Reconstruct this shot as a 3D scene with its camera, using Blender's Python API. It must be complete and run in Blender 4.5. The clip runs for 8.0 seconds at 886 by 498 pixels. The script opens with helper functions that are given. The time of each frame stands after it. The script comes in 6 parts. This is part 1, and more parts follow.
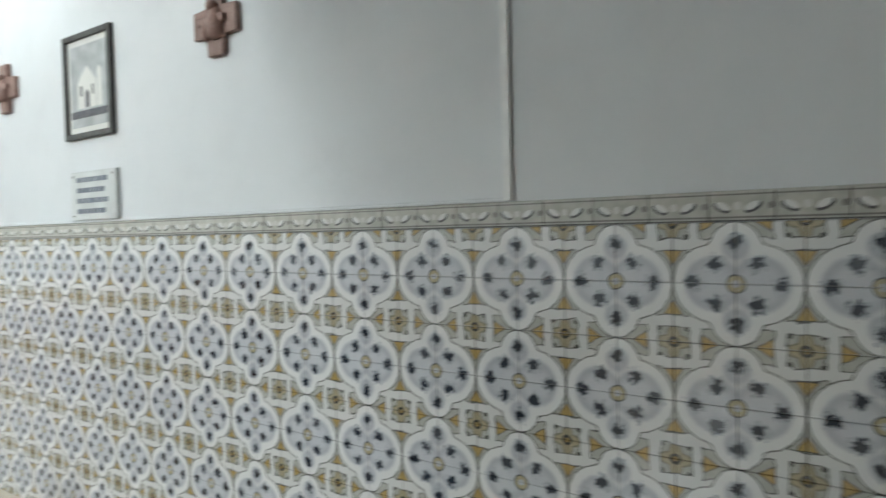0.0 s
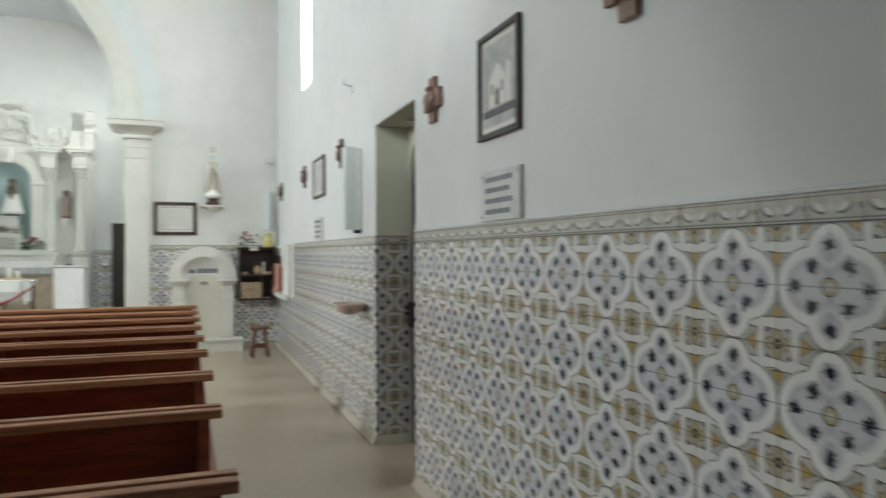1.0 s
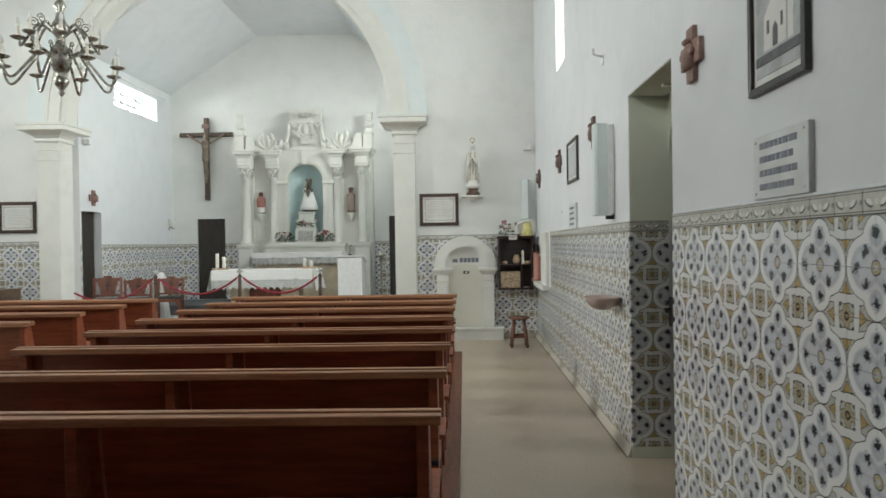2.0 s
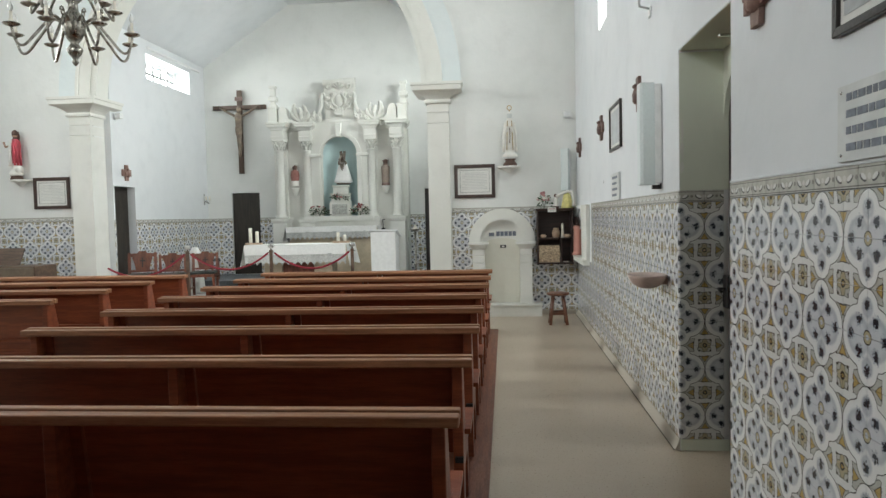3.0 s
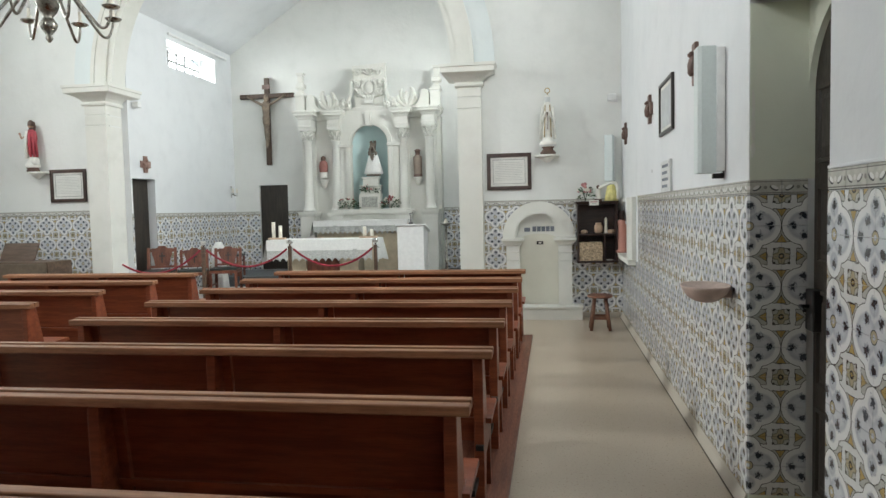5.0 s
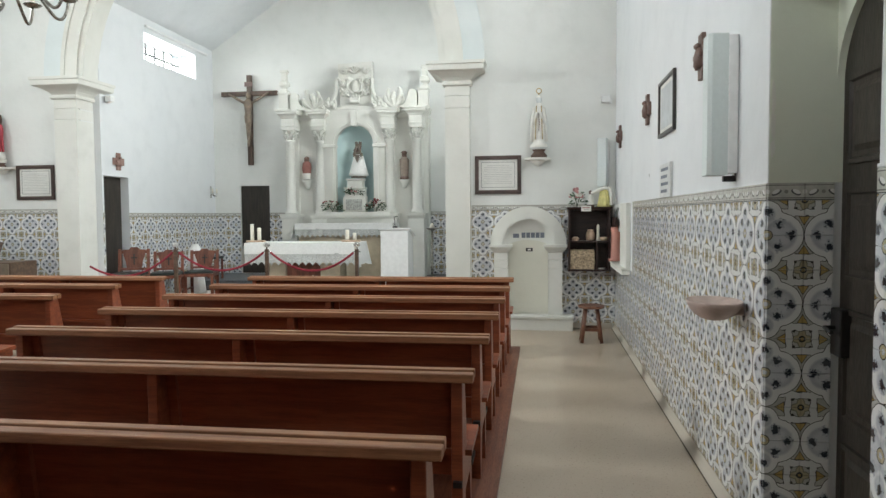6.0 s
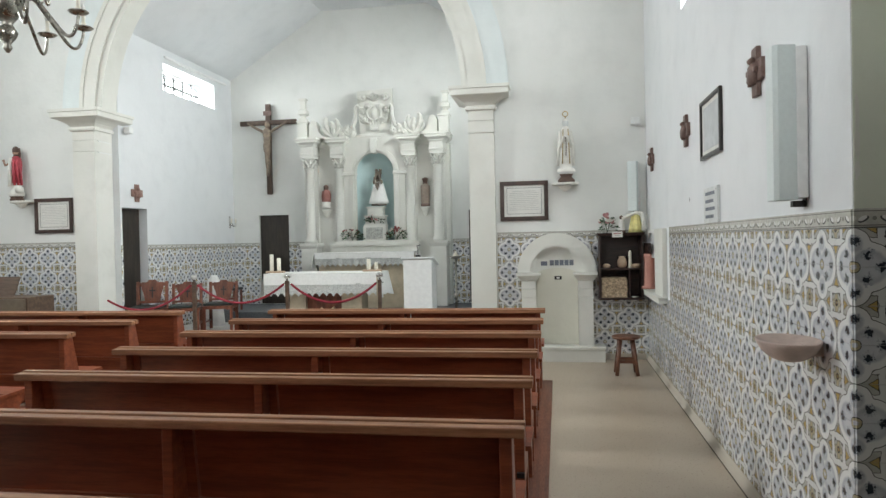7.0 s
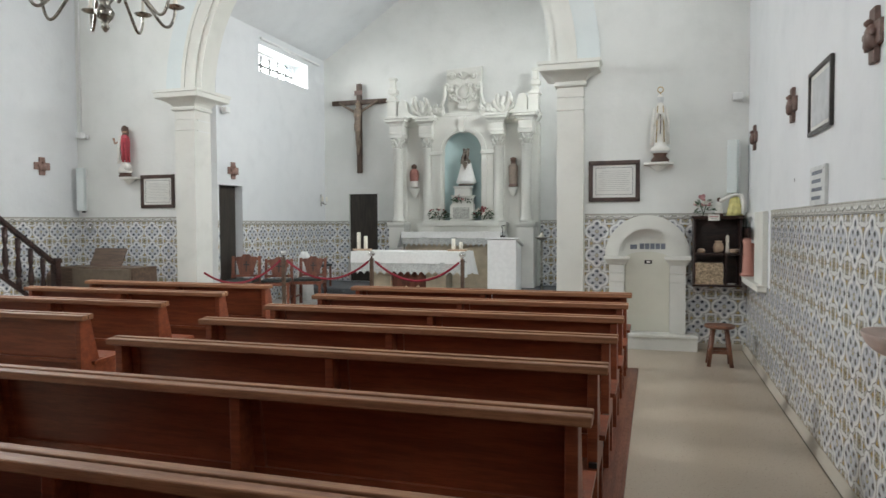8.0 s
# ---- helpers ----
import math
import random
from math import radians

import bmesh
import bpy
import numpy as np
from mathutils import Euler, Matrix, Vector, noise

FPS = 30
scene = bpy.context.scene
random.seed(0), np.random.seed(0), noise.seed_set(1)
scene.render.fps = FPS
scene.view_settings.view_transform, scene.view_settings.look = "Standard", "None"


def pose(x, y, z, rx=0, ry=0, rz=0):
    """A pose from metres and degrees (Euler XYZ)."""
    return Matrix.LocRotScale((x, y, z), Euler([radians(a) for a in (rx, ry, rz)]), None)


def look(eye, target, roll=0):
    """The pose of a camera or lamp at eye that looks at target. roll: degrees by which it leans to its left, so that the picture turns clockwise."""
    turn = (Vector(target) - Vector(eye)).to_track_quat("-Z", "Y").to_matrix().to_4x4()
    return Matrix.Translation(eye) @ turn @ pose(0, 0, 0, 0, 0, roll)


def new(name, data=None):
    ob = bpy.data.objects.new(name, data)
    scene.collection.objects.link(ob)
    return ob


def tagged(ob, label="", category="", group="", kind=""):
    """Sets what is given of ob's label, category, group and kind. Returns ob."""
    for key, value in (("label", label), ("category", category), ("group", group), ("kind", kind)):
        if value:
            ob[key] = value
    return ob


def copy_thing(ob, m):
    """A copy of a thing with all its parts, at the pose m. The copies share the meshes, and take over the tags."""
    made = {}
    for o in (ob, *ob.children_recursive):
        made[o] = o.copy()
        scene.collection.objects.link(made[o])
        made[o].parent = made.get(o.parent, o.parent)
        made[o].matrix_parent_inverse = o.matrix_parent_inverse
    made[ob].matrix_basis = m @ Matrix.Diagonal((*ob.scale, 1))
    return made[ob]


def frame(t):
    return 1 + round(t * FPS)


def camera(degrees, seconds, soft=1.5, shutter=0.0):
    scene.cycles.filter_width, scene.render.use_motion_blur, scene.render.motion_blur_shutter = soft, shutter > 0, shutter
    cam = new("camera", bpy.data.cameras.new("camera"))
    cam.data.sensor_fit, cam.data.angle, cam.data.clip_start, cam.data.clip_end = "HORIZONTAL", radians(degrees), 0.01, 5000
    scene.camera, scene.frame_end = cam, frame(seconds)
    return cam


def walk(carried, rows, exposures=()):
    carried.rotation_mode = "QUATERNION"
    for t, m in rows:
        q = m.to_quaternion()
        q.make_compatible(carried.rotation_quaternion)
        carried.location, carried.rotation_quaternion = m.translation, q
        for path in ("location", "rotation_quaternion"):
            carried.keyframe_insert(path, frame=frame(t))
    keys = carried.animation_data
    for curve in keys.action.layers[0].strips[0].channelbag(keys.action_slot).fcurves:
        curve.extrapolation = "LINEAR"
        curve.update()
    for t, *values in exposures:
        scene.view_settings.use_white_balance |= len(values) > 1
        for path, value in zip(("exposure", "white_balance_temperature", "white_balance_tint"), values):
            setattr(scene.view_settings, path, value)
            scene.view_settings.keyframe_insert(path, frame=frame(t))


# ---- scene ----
cam = camera(66.0, 8.0, soft=1.4, shutter=0.3)
PATH = [
    (0, (-1.74, -5.629, 1.574), (-0.116, -4.462, 1.516), -1.4),
    (0.5, (-1.545, -5.424, 1.509), (-0.308, -3.853, 1.458), -1.9),
    (1, (-1.41, -5.211, 1.508), (-0.701, -3.341, 1.52), -0.2),
    (1.5, (-1.269, -4.924, 1.49), (-1.106, -2.931, 1.519), 0.2),
    (2, (-1.156, -4.786, 1.513), (-1.217, -2.787, 1.497), -0.9),
    (2.2, (-1.119, -4.689, 1.515), (-1.242, -2.693, 1.472), -1.5),
    (3.3, (-1.063, -4.264, 1.521), (-1.292, -2.28, 1.42), -1.1),
    (3.5, (-1.002, -4.157, 1.526), (-1.298, -2.181, 1.422), -1.4),
    (4, (-0.93, -3.985, 1.536), (-1.276, -2.017, 1.447), -0.9),
    (4.5, (-0.949, -3.793, 1.542), (-1.278, -1.824, 1.423), -1.5),
    (6, (-0.969, -3.125, 1.523), (-1.253, -1.148, 1.423), -0.4),
    (6.5, (-1.023, -2.993, 1.536), (-1.355, -1.025, 1.401), -0.9),
    (7, (-1.118, -2.844, 1.561), (-1.45, -0.872, 1.536), -1.2),
    (7.5, (-1.094, -2.736, 1.53), (-1.553, -0.79, 1.495), 0.3),
    (8, (-1.046, -2.709, 1.534), (-1.639, -0.801, 1.459), -0.2),
]
walk(cam, [(t, look(eye, target, roll)) for t, eye, target, roll in PATH],
     [(0, 0.82, 6150, 4), (0.5, 0.42, 6270, 4), (1.0, -0.06, 6450, 5), (1.5, -0.24, 6550, 6), (2.0, -0.24, 6500, 6), (3.5, -0.13, 6450, 8), (6.5, -0.07, 6420, 8), (8, -0.30, 6450, 11)])

# ---- daylight ----
world = bpy.data.worlds.new("daylight")
scene.world = world
world.use_nodes = True
wn = world.node_tree.nodes
sky = wn.new("ShaderNodeTexSky")
sky.sky_type = "NISHITA"
sky.sun_disc = False
sky.sun_elevation = radians(48)
sky.sun_rotation = radians(250)
wn["Background"].inputs["Strength"].default_value = 0.12
world.node_tree.links.new(sky.outputs[0], wn["Background"].inputs["Color"])
scene.view_settings.exposure = 0.0

sun = bpy.data.lights.new("sun", "SUN")
sun.energy, sun.angle, sun.color = 1.0, radians(12), (1.0, 0.97, 0.92)
new("sun", sun).matrix_world = look((30, -20, 40), (0, 0, 0))


def window_fill_light(place, target, wide, high, watts):
    lamp = bpy.data.lights.new("window_fill_light", "AREA")
    lamp.shape, lamp.size, lamp.size_y, lamp.energy = "RECTANGLE", wide, high, watts
    lamp.color = (0.97, 1.0, 0.985)
    new("window_fill_light", lamp).matrix_world = look(place, target)


window_fill_light((0.5, 3.22, 4.5), (-3.6, 3.6, 1.6), 0.58, 1.8, 330)
# lamps of three unseen nave windows, added to brighten the walls
window_fill_light((0.5, -2.3, 4.5), (-3, -2.0, 1.4), 0.58, 1.8, 40)
window_fill_light((-10.43, 3.22, 4.5), (-6, 2.6, 1.0), 0.58, 1.8, 520)
window_fill_light((-10.43, -2.3, 4.5), (-6, -1.6, 1.0), 0.58, 1.8, 215)
window_fill_light((-8.17, 8.45, 4.40), (-5.0, 7.4, 0.8), 1.7, 0.44, 95)
window_fill_light((-1.19, 7.3, 4.46), (-4.6, 6.9, 1.0), 1.7, 0.48, 275)
# lamp in an unseen rear window, added to light jamb and pew backs
window_fill_light((-4.77, -7.5, 4.75), (-4.4, 1.5, 1.2), 1.9, 1.6, 230)


# ---- shader arithmetic ----
class Val:
    """A number in a shader: plain arithmetic makes math nodes."""
    def __init__(self, tree, socket):
        self.tree, self.socket = tree, socket

    def op(self, kind, *others):
        node = self.tree.nodes.new("ShaderNodeMath")
        node.operation = kind
        for i, v in enumerate((self, *others)):
            if isinstance(v, Val):
                self.tree.links.new(v.socket, node.inputs[i])
            else:
                node.inputs[i].default_value = v
        return Val(self.tree, node.outputs[0])

    def __add__(self, o): return self.op("ADD", o)
    def __sub__(self, o): return self.op("SUBTRACT", o)
    def __mul__(self, o): return self.op("MULTIPLY", o)
    def abs(self): return self.op("ABSOLUTE")
    def less(self, o): return self.op("LESS_THAN", o)
    def more(self, o): return self.op("GREATER_THAN", o)
    def low(self, o): return self.op("MINIMUM", o)
    def high(self, o): return self.op("MAXIMUM", o)
    def wrap(self, period): return self.op("WRAP", period / 2, -period / 2)
    def neg(self): return self.op("MULTIPLY", -1.0)

    def ramp(self, a, b, lo=0.0, hi=1.0):
        node = self.tree.nodes.new("ShaderNodeMapRange")
        node.interpolation_type = "SMOOTHSTEP"
        self.tree.links.new(self.socket, node.inputs[0])
        for i, v in enumerate((a, b, lo, hi)):
            node.inputs[i + 1].default_value = v
        return Val(self.tree, node.outputs[0])


def hyp(a, b):
    return (a * a + b * b).op("SQRT")


class Mat:
    """A node material with small helpers."""
    def __init__(self, name, rough=0.6, metal=0.0):
        self.m = bpy.data.materials.new(name)
        self.m.use_nodes = True
        self.t = self.m.node_tree
        self.b = self.t.nodes["Principled BSDF"]
        self.b.inputs["Roughness"].default_value = rough
        self.b.inputs["Metallic"].default_value = metal
        self.pos = None

    def world(self):
        if self.pos is None:
            self.pos = self.t.nodes.new("ShaderNodeNewGeometry").outputs["Position"]
        return self.pos

    def local(self):
        return self.t.nodes.new("ShaderNodeTexCoord").outputs["Object"]

    def axis(self, i, where=None):
        node = self.t.nodes.new("ShaderNodeSeparateXYZ")
        self.t.links.new(where or self.world(), node.inputs[0])
        return Val(self.t, node.outputs[i])

    def noise(self, scale, detail=4.0, where=None, stretch=None, rough=0.55):
        node = self.t.nodes.new("ShaderNodeTexNoise")
        node.inputs["Scale"].default_value = scale
        node.inputs["Detail"].default_value = detail
        node.inputs["Roughness"].default_value = rough
        src = where or self.world()
        if stretch:
            mp = self.t.nodes.new("ShaderNodeMapping")
            mp.inputs["Scale"].default_value = stretch
            self.t.links.new(src, mp.inputs[0])
            src = mp.outputs[0]
        self.t.links.new(src, node.inputs["Vector"])
        return Val(self.t, node.outputs["Fac"])

    def rgb(self, c):
        node = self.t.nodes.new("ShaderNodeRGB")
        node.outputs[0].default_value = (*c, 1)
        return node.outputs[0]

    def mix(self, fac, a, b):
        node = self.t.nodes.new("ShaderNodeMix")
        node.data_type = "RGBA"
        if isinstance(fac, Val):
            self.t.links.new(fac.socket, node.inputs[0])
        else:
            node.inputs[0].default_value = fac
        for i, c in ((6, a), (7, b)):
            if isinstance(c, tuple):
                node.inputs[i].default_value = (*c, 1)
            else:
                self.t.links.new(c, node.inputs[i])
        return node.outputs[2]

    def colour(self, socket):
        if isinstance(socket, tuple):
            self.b.inputs["Base Color"].default_value = (*socket, 1)
        else:
            self.t.links.new(socket, self.b.inputs["Base Color"])
        return self

    def rough(self, v):
        self.t.links.new(v.socket, self.b.inputs["Roughness"])
        return self

    def bump(self, v, depth, strength=1.0):
        node = self.t.nodes.new("ShaderNodeBump")
        node.inputs["Distance"].default_value = depth
        node.inputs["Strength"].default_value = strength
        self.t.links.new(v.socket, node.inputs["Height"])
        self.t.links.new(node.outputs[0], self.b.inputs["Normal"])
        return self

    def chance(self):
        return Val(self.t, self.t.nodes.new("ShaderNodeObjectInfo").outputs["Random"])


def plaster(name, base, tint, stains=0.5):
    k = Mat(name, 0.75)
    big, fine = k.noise(0.9, 5), k.noise(14, 6)
    c = k.mix(big.ramp(0.35, 0.75), base, tint)
    dirt = (k.noise(3.2, 6).ramp(0.4, 0.9) * stains)
    c = k.mix(dirt, c, tuple(v * 0.86 for v in tint))
    k.colour(c).bump(fine + k.noise(2.5, 3) * 2.5, 0.006, 0.5)
    return k.m


def wood(name, dark, light, grain=(3, 30, 30), rough=0.35, local=True):
    k = Mat(name, rough)
    where = k.local() if local else k.world()
    g = k.noise(2.2, 4, where, tuple(v * 0.5 for v in grain), 0.65)
    fine = k.noise(9, 4, where, grain)
    c = k.mix(g.ramp(0.36, 0.64), dark, light)
    c = k.mix(fine.ramp(0.42, 0.66) * 0.3, c, tuple(v * 0.6 for v in dark))
    k.colour(c).rough(fine.ramp(0.3, 0.7, rough - 0.06, rough + 0.1)).bump(fine, 0.0006, 0.4)
    return k.m


def plain(name, c, rough=0.5, metal=0.0, vary=0.12, scale=18.0):
    k = Mat(name, rough, metal)
    n = k.noise(scale, 5)
    k.colour(k.mix(n.ramp(0.3, 0.7), tuple(v * (1 - vary) for v in c), tuple(min(1, v * (1 + vary)) for v in c)))
    k.rough(k.noise(scale * 0.4, 3).ramp(0.3, 0.7, max(0.03, rough - 0.07), min(1, rough + 0.1)))
    return k.m


def tile_glaze(name, axis, centre, centre_z, period=0.3):
    """Glazed wall tiles: a quatrefoil medallion every 0.3 m across 2 x 2 tiles."""
    k = Mat(name, 0.16)
    k.b.inputs["IOR"].default_value = 1.8
    wob = k.noise(60, 2)
    u = ((k.axis(axis) - centre) * (1 / period) + (wob - 0.5) * 0.02).wrap(1.0)
    v = ((k.axis(2) - centre_z) * (1 / period) + (wob - 0.5) * 0.02).wrap(1.0)
    x, y = u.abs(), v.abs()
    r = hyp(x, y)
    d = (hyp(x - 0.18, y) - 0.308).op("SMOOTH_MIN", hyp(x, y - 0.30) - 0.19, 0.07)
    cx, cy = x.neg() + 0.5, y.neg() + 0.5
    lo, hi = cx.low(cy), cx.high(cy)
    white, pale, blue = (0.78, 0.785, 0.775), (0.575, 0.595, 0.63), (0.485, 0.50, 0.54)
    navy, ochre, line = (0.028, 0.036, 0.050), (0.475, 0.34, 0.13), (0.06, 0.06, 0.052)
    # ground between the medallions
    c = k.mix(k.noise(30, 3).ramp(0.4, 0.7), (0.44, 0.435, 0.395), (0.515, 0.51, 0.47))
    # small flower in a square at the corners
    rc = hyp(cx, cy)
    c = k.mix((rc - (cx - cy).abs() * 0.55).less(0.085), c, (0.24, 0.225, 0.16))
    c = k.mix((rc - (cx - cy).abs() * 0.55).less(0.068), c, (0.43, 0.375, 0.25))
    c = k.mix(rc.less(0.048), c, line)
    c = k.mix(rc.less(0.022), c, ochre)
    c = k.mix(hyp(cx - 0.115, cy - 0.115).less(0.022), c, line)
    # wavy white straps
    wave = (k.noise(26, 2) - 0.5) * 0.08
    strap = (cx - 0.178 + wave).abs().low((cy - 0.178 - wave).abs())
    c = k.mix(strap.less(0.053), c, line)
    c = k.mix(strap.less(0.044), c, (0.70, 0.705, 0.69))
    # ochre tulips between neighbouring medallions
    tulip = lo - (hi.neg() + 0.345) * 0.62
    tulip = tulip.high(hi.neg() + 0.235).high(hi - 0.40)
    c = k.mix(tulip.less(0.010), c, line)
    c = k.mix(tulip.less(0.0), c, ochre)
    # medallion
    c = k.mix(d.less(0.013), c, line)
    c = k.mix(d.less(0.003), c, white)
    tone = k.mix(k.noise(25, 3).ramp(0.3, 0.7), pale, (0.62, 0.635, 0.66))
    inner = k.mix(d.ramp(-0.19, -0.11), tone, blue)
    inner = k.mix(d.ramp(-0.11, -0.06), inner, white)
    c = k.mix(d.less(-0.045), c, inner)
    petal = hyp(x - 0.33, y).low(hyp(x, y - 0.335)).low(hyp(x - 0.16, y - 0.165))
    jag = (k.noise(90, 2) - 0.5) * 0.16
    c = k.mix((petal + jag).less(0.074), c, (0.43, 0.45, 0.49))
    c = k.mix((petal + jag).less(0.050), c, navy)
    c = k.mix(r.less(0.078), c, line)
    c = k.mix(r.less(0.066), c, (0.47, 0.41, 0.27))
    c = k.mix(r.less(0.03), c, pale)
    # glaze wear
    c = k.mix(k.noise(5, 5).ramp(0.45, 0.8) * 0.16, c, (0.55, 0.55, 0.56))
    k.colour(c).rough(k.noise(3, 5).ramp(0.3, 0.7, 0.10, 0.24)).bump(k.noise(22, 2), 0.002, 0.25)
    return k.m


def border_glaze(name, axis, start, z0):
    """The narrow border: white leaves on a grey band between dark lines."""
    k = Mat(name, 0.18)
    u = ((k.axis(axis) - start) * (1 / 0.15)).wrap(1.0).abs()
    v = (k.axis(2) - z0) * (1 / 0.075) - 0.5
    c = k.mix(k.noise(25, 3).ramp(0.35, 0.65), (0.44, 0.435, 0.39), (0.54, 0.53, 0.48))
    leaf = hyp((u - 0.22) * 1.9, (v - (u - 0.22) * 0.8) * 1.7)
    c = k.mix(hyp((u - 0.24) * 1.8, (v + 0.07 - (u - 0.22) * 0.8) * 1.7).less(0.24), c, (0.10, 0.10, 0.10))
    c = k.mix(leaf.less(0.2), c, (0.74, 0.74, 0.72))
    c = k.mix(hyp(u * 2.0, v).less(0.13), c, (0.66, 0.65, 0.62))
    c = k.mix(hyp((u - 0.5) * 2.0, v).less(0.11), c, (0.24, 0.23, 0.21))
    c = k.mix((v - 0.37).abs().less(0.025), c, (0.20, 0.19, 0.18))
    c = k.mix((v + 0.36).abs().less(0.03), c, (0.20, 0.19, 0.18))
    c = k.mix(v.less(-0.44), c, (0.10, 0.10, 0.10))
    k.colour(c).bump(k.noise(22, 2), 0.002, 0.25)
    return k.m


WALL = plaster("wall_paint", (0.735, 0.755, 0.765), (0.70, 0.725, 0.74))
FRONT = plaster("warm_wall_paint", (0.75, 0.76, 0.735), (0.71, 0.725, 0.695))
STONE = plaster("painted_stone", (0.73, 0.73, 0.685), (0.67, 0.67, 0.615), 0.6)
AQUA = plaster("pale_aqua_paint", (0.70, 0.745, 0.74), (0.655, 0.71, 0.705), 0.3)
GREEN = plaster("pale_green_paint", (0.68, 0.71, 0.60), (0.62, 0.66, 0.55), 0.4)
NICHE_BLUE = plaster("niche_blue_paint", (0.53, 0.67, 0.665), (0.47, 0.615, 0.62), 0.3)
PEW = wood("pew_wood", (0.178, 0.041, 0.017), (0.268, 0.072, 0.029), (1.6, 20, 20), 0.34)
PEW_TOP = wood("pew_rail_wood", (0.22, 0.093, 0.043), (0.34, 0.158, 0.074), (2, 40, 40), 0.5)
BOARD = wood("platform_wood", (0.12, 0.036, 0.018), (0.21, 0.075, 0.04), (30, 2, 20), 0.4)
DARK = wood("dark_door_wood_and_fill", (0.018, 0.014, 0.010), (0.04, 0.03, 0.022), (20, 20, 2), 0.45)
BLACK = plain("black_paint", (0.012, 0.010, 0.010), 0.45)
WHITE = plain("white_enamel", (0.78, 0.79, 0.78), 0.4, vary=0.04)


# ---- mesh helpers ----
def box(bm, x0, x1, y0, y1, z0, z1, bevel=0.0, mat=0):
    vs = [bm.verts.new((x, y, z)) for x in (x0, x1) for y in (y0, y1) for z in (z0, z1)]
    quads = ((0, 1, 3, 2), (4, 6, 7, 5), (0, 4, 5, 1), (2, 3, 7, 6), (0, 2, 6, 4), (1, 5, 7, 3))
    fs = [bm.faces.new([vs[i] for i in q]) for q in quads]
    for f in fs:
        f.material_index = mat
    if bevel:
        edges = {e for f in fs for e in f.edges}
        for f in bmesh.ops.bevel(bm, geom=list(edges), offset=bevel, segments=2, affect="EDGES", profile=0.5)["faces"]:
            f.material_index = mat
    return bm


def prism(bm, pts, depth, place, bevel=0.0, mat=0):
    """A flat outline pushed through depth; place maps (u, v, w) to a point."""
    a = [bm.verts.new(place(u, v, 0.0)) for u, v in pts]
    b = [bm.verts.new(place(u, v, depth)) for u, v in pts]
    fs = [bm.faces.new(a), bm.faces.new(b[::-1])]
    n = len(pts)
    fs += [bm.faces.new((a[i], b[i], b[(i + 1) % n], a[(i + 1) % n])) for i in range(n)]
    for f in fs:
        f.material_index = mat
    if bevel:
        rim = {e for f in fs[:2] for e in f.edges}
        bmesh.ops.bevel(bm, geom=list(rim), offset=bevel, segments=2, affect="EDGES", profile=0.5)
    return bm


def rings(bm, rect, steps, mat=0):
    """A moulding round a rectangle: steps of (out, z), from bottom to top, closed."""
    x0, x1, y0, y1 = rect
    rows = [[bm.verts.new(p) for p in ((x0 - o, y0 - o, z), (x1 + o, y0 - o, z), (x1 + o, y1 + o, z), (x0 - o, y1 + o, z))] for o, z in steps]
    fs = [bm.faces.new(rows[0][::-1]), bm.faces.new(rows[-1])]
    for a, b in zip(rows, rows[1:]):
        fs += [bm.faces.new((a[i], a[(i + 1) % 4], b[(i + 1) % 4], b[i])) for i in range(4)]
    for f in fs:
        f.material_index = mat
    return bm


def lathe(bm, profile, centre=(0, 0, 0), n=20, mats=None, squash=(1, 1), lobes=0, lobe=0.0):
    """Turned about z: profile of (radius, z)."""
    cx, cy, cz = centre
    rows = []
    for r, z in profile:
        row = []
        for i in range(n):
            a = 2 * math.pi * i / n
            q = r * (1 + lobe * math.cos(lobes * a))
            row.append(bm.verts.new((cx + q * math.cos(a) * squash[0], cy + q * math.sin(a) * squash[1], cz + z)))
        rows.append(row)
    for j, (a, b) in enumerate(zip(rows, rows[1:])):
        for i in range(n):
            f = bm.faces.new((a[i], a[(i + 1) % n], b[(i + 1) % n], b[i]))
            f.smooth = True
            f.material_index = mats[j] if mats else 0
    f = bm.faces.new(rows[0][::-1])
    f.material_index = mats[0] if mats else 0
    f = bm.faces.new(rows[-1])
    f.material_index = mats[-1] if mats else 0
    return bm


def tube(bm, pts, radius, n=8, mat=0, taper=None):
    pts = [Vector(p) for p in pts]
    rows = []
    side = None
    for i, p in enumerate(pts):
        d = (pts[min(i + 1, len(pts) - 1)] - pts[max(i - 1, 0)]).normalized()
        if side is None:
            side = d.orthogonal().normalized()
        side = (side - d * side.dot(d)).normalized()
        up = d.cross(side)
        r = radius if taper is None else radius * (1 + (taper - 1) * i / (len(pts) - 1))
        rows.append([bm.verts.new(p + (side * math.cos(2 * math.pi * k / n) + up * math.sin(2 * math.pi * k / n)) * r) for k in range(n)])
    for a, b in zip(rows, rows[1:]):
        for k in range(n):
            f = bm.faces.new((a[k], a[(k + 1) % n], b[(k + 1) % n], b[k]))
            f.smooth, f.material_index = True, mat
    for row in (rows[0][::-1], rows[-1]):
        bm.faces.new(row).material_index = mat
    return bm


def part(name, bm, material, parent=None, label=""):
    bmesh.ops.recalc_face_normals(bm, faces=bm.faces)
    me = bpy.data.meshes.new(name)
    bm.to_mesh(me)
    bm.free()
    for m in material if isinstance(material, (list, tuple)) else (material,):
        me.materials.append(m)
    ob = new(name, me)
    ob.parent = parent
    if label:
        ob["label"] = label
    return ob


def thing(name, m, label, category, group="", kind=""):
    ob = new(name)
    ob.matrix_world = m
    ob.empty_display_size = 0.1
    return tagged(ob, label, category, group, kind)


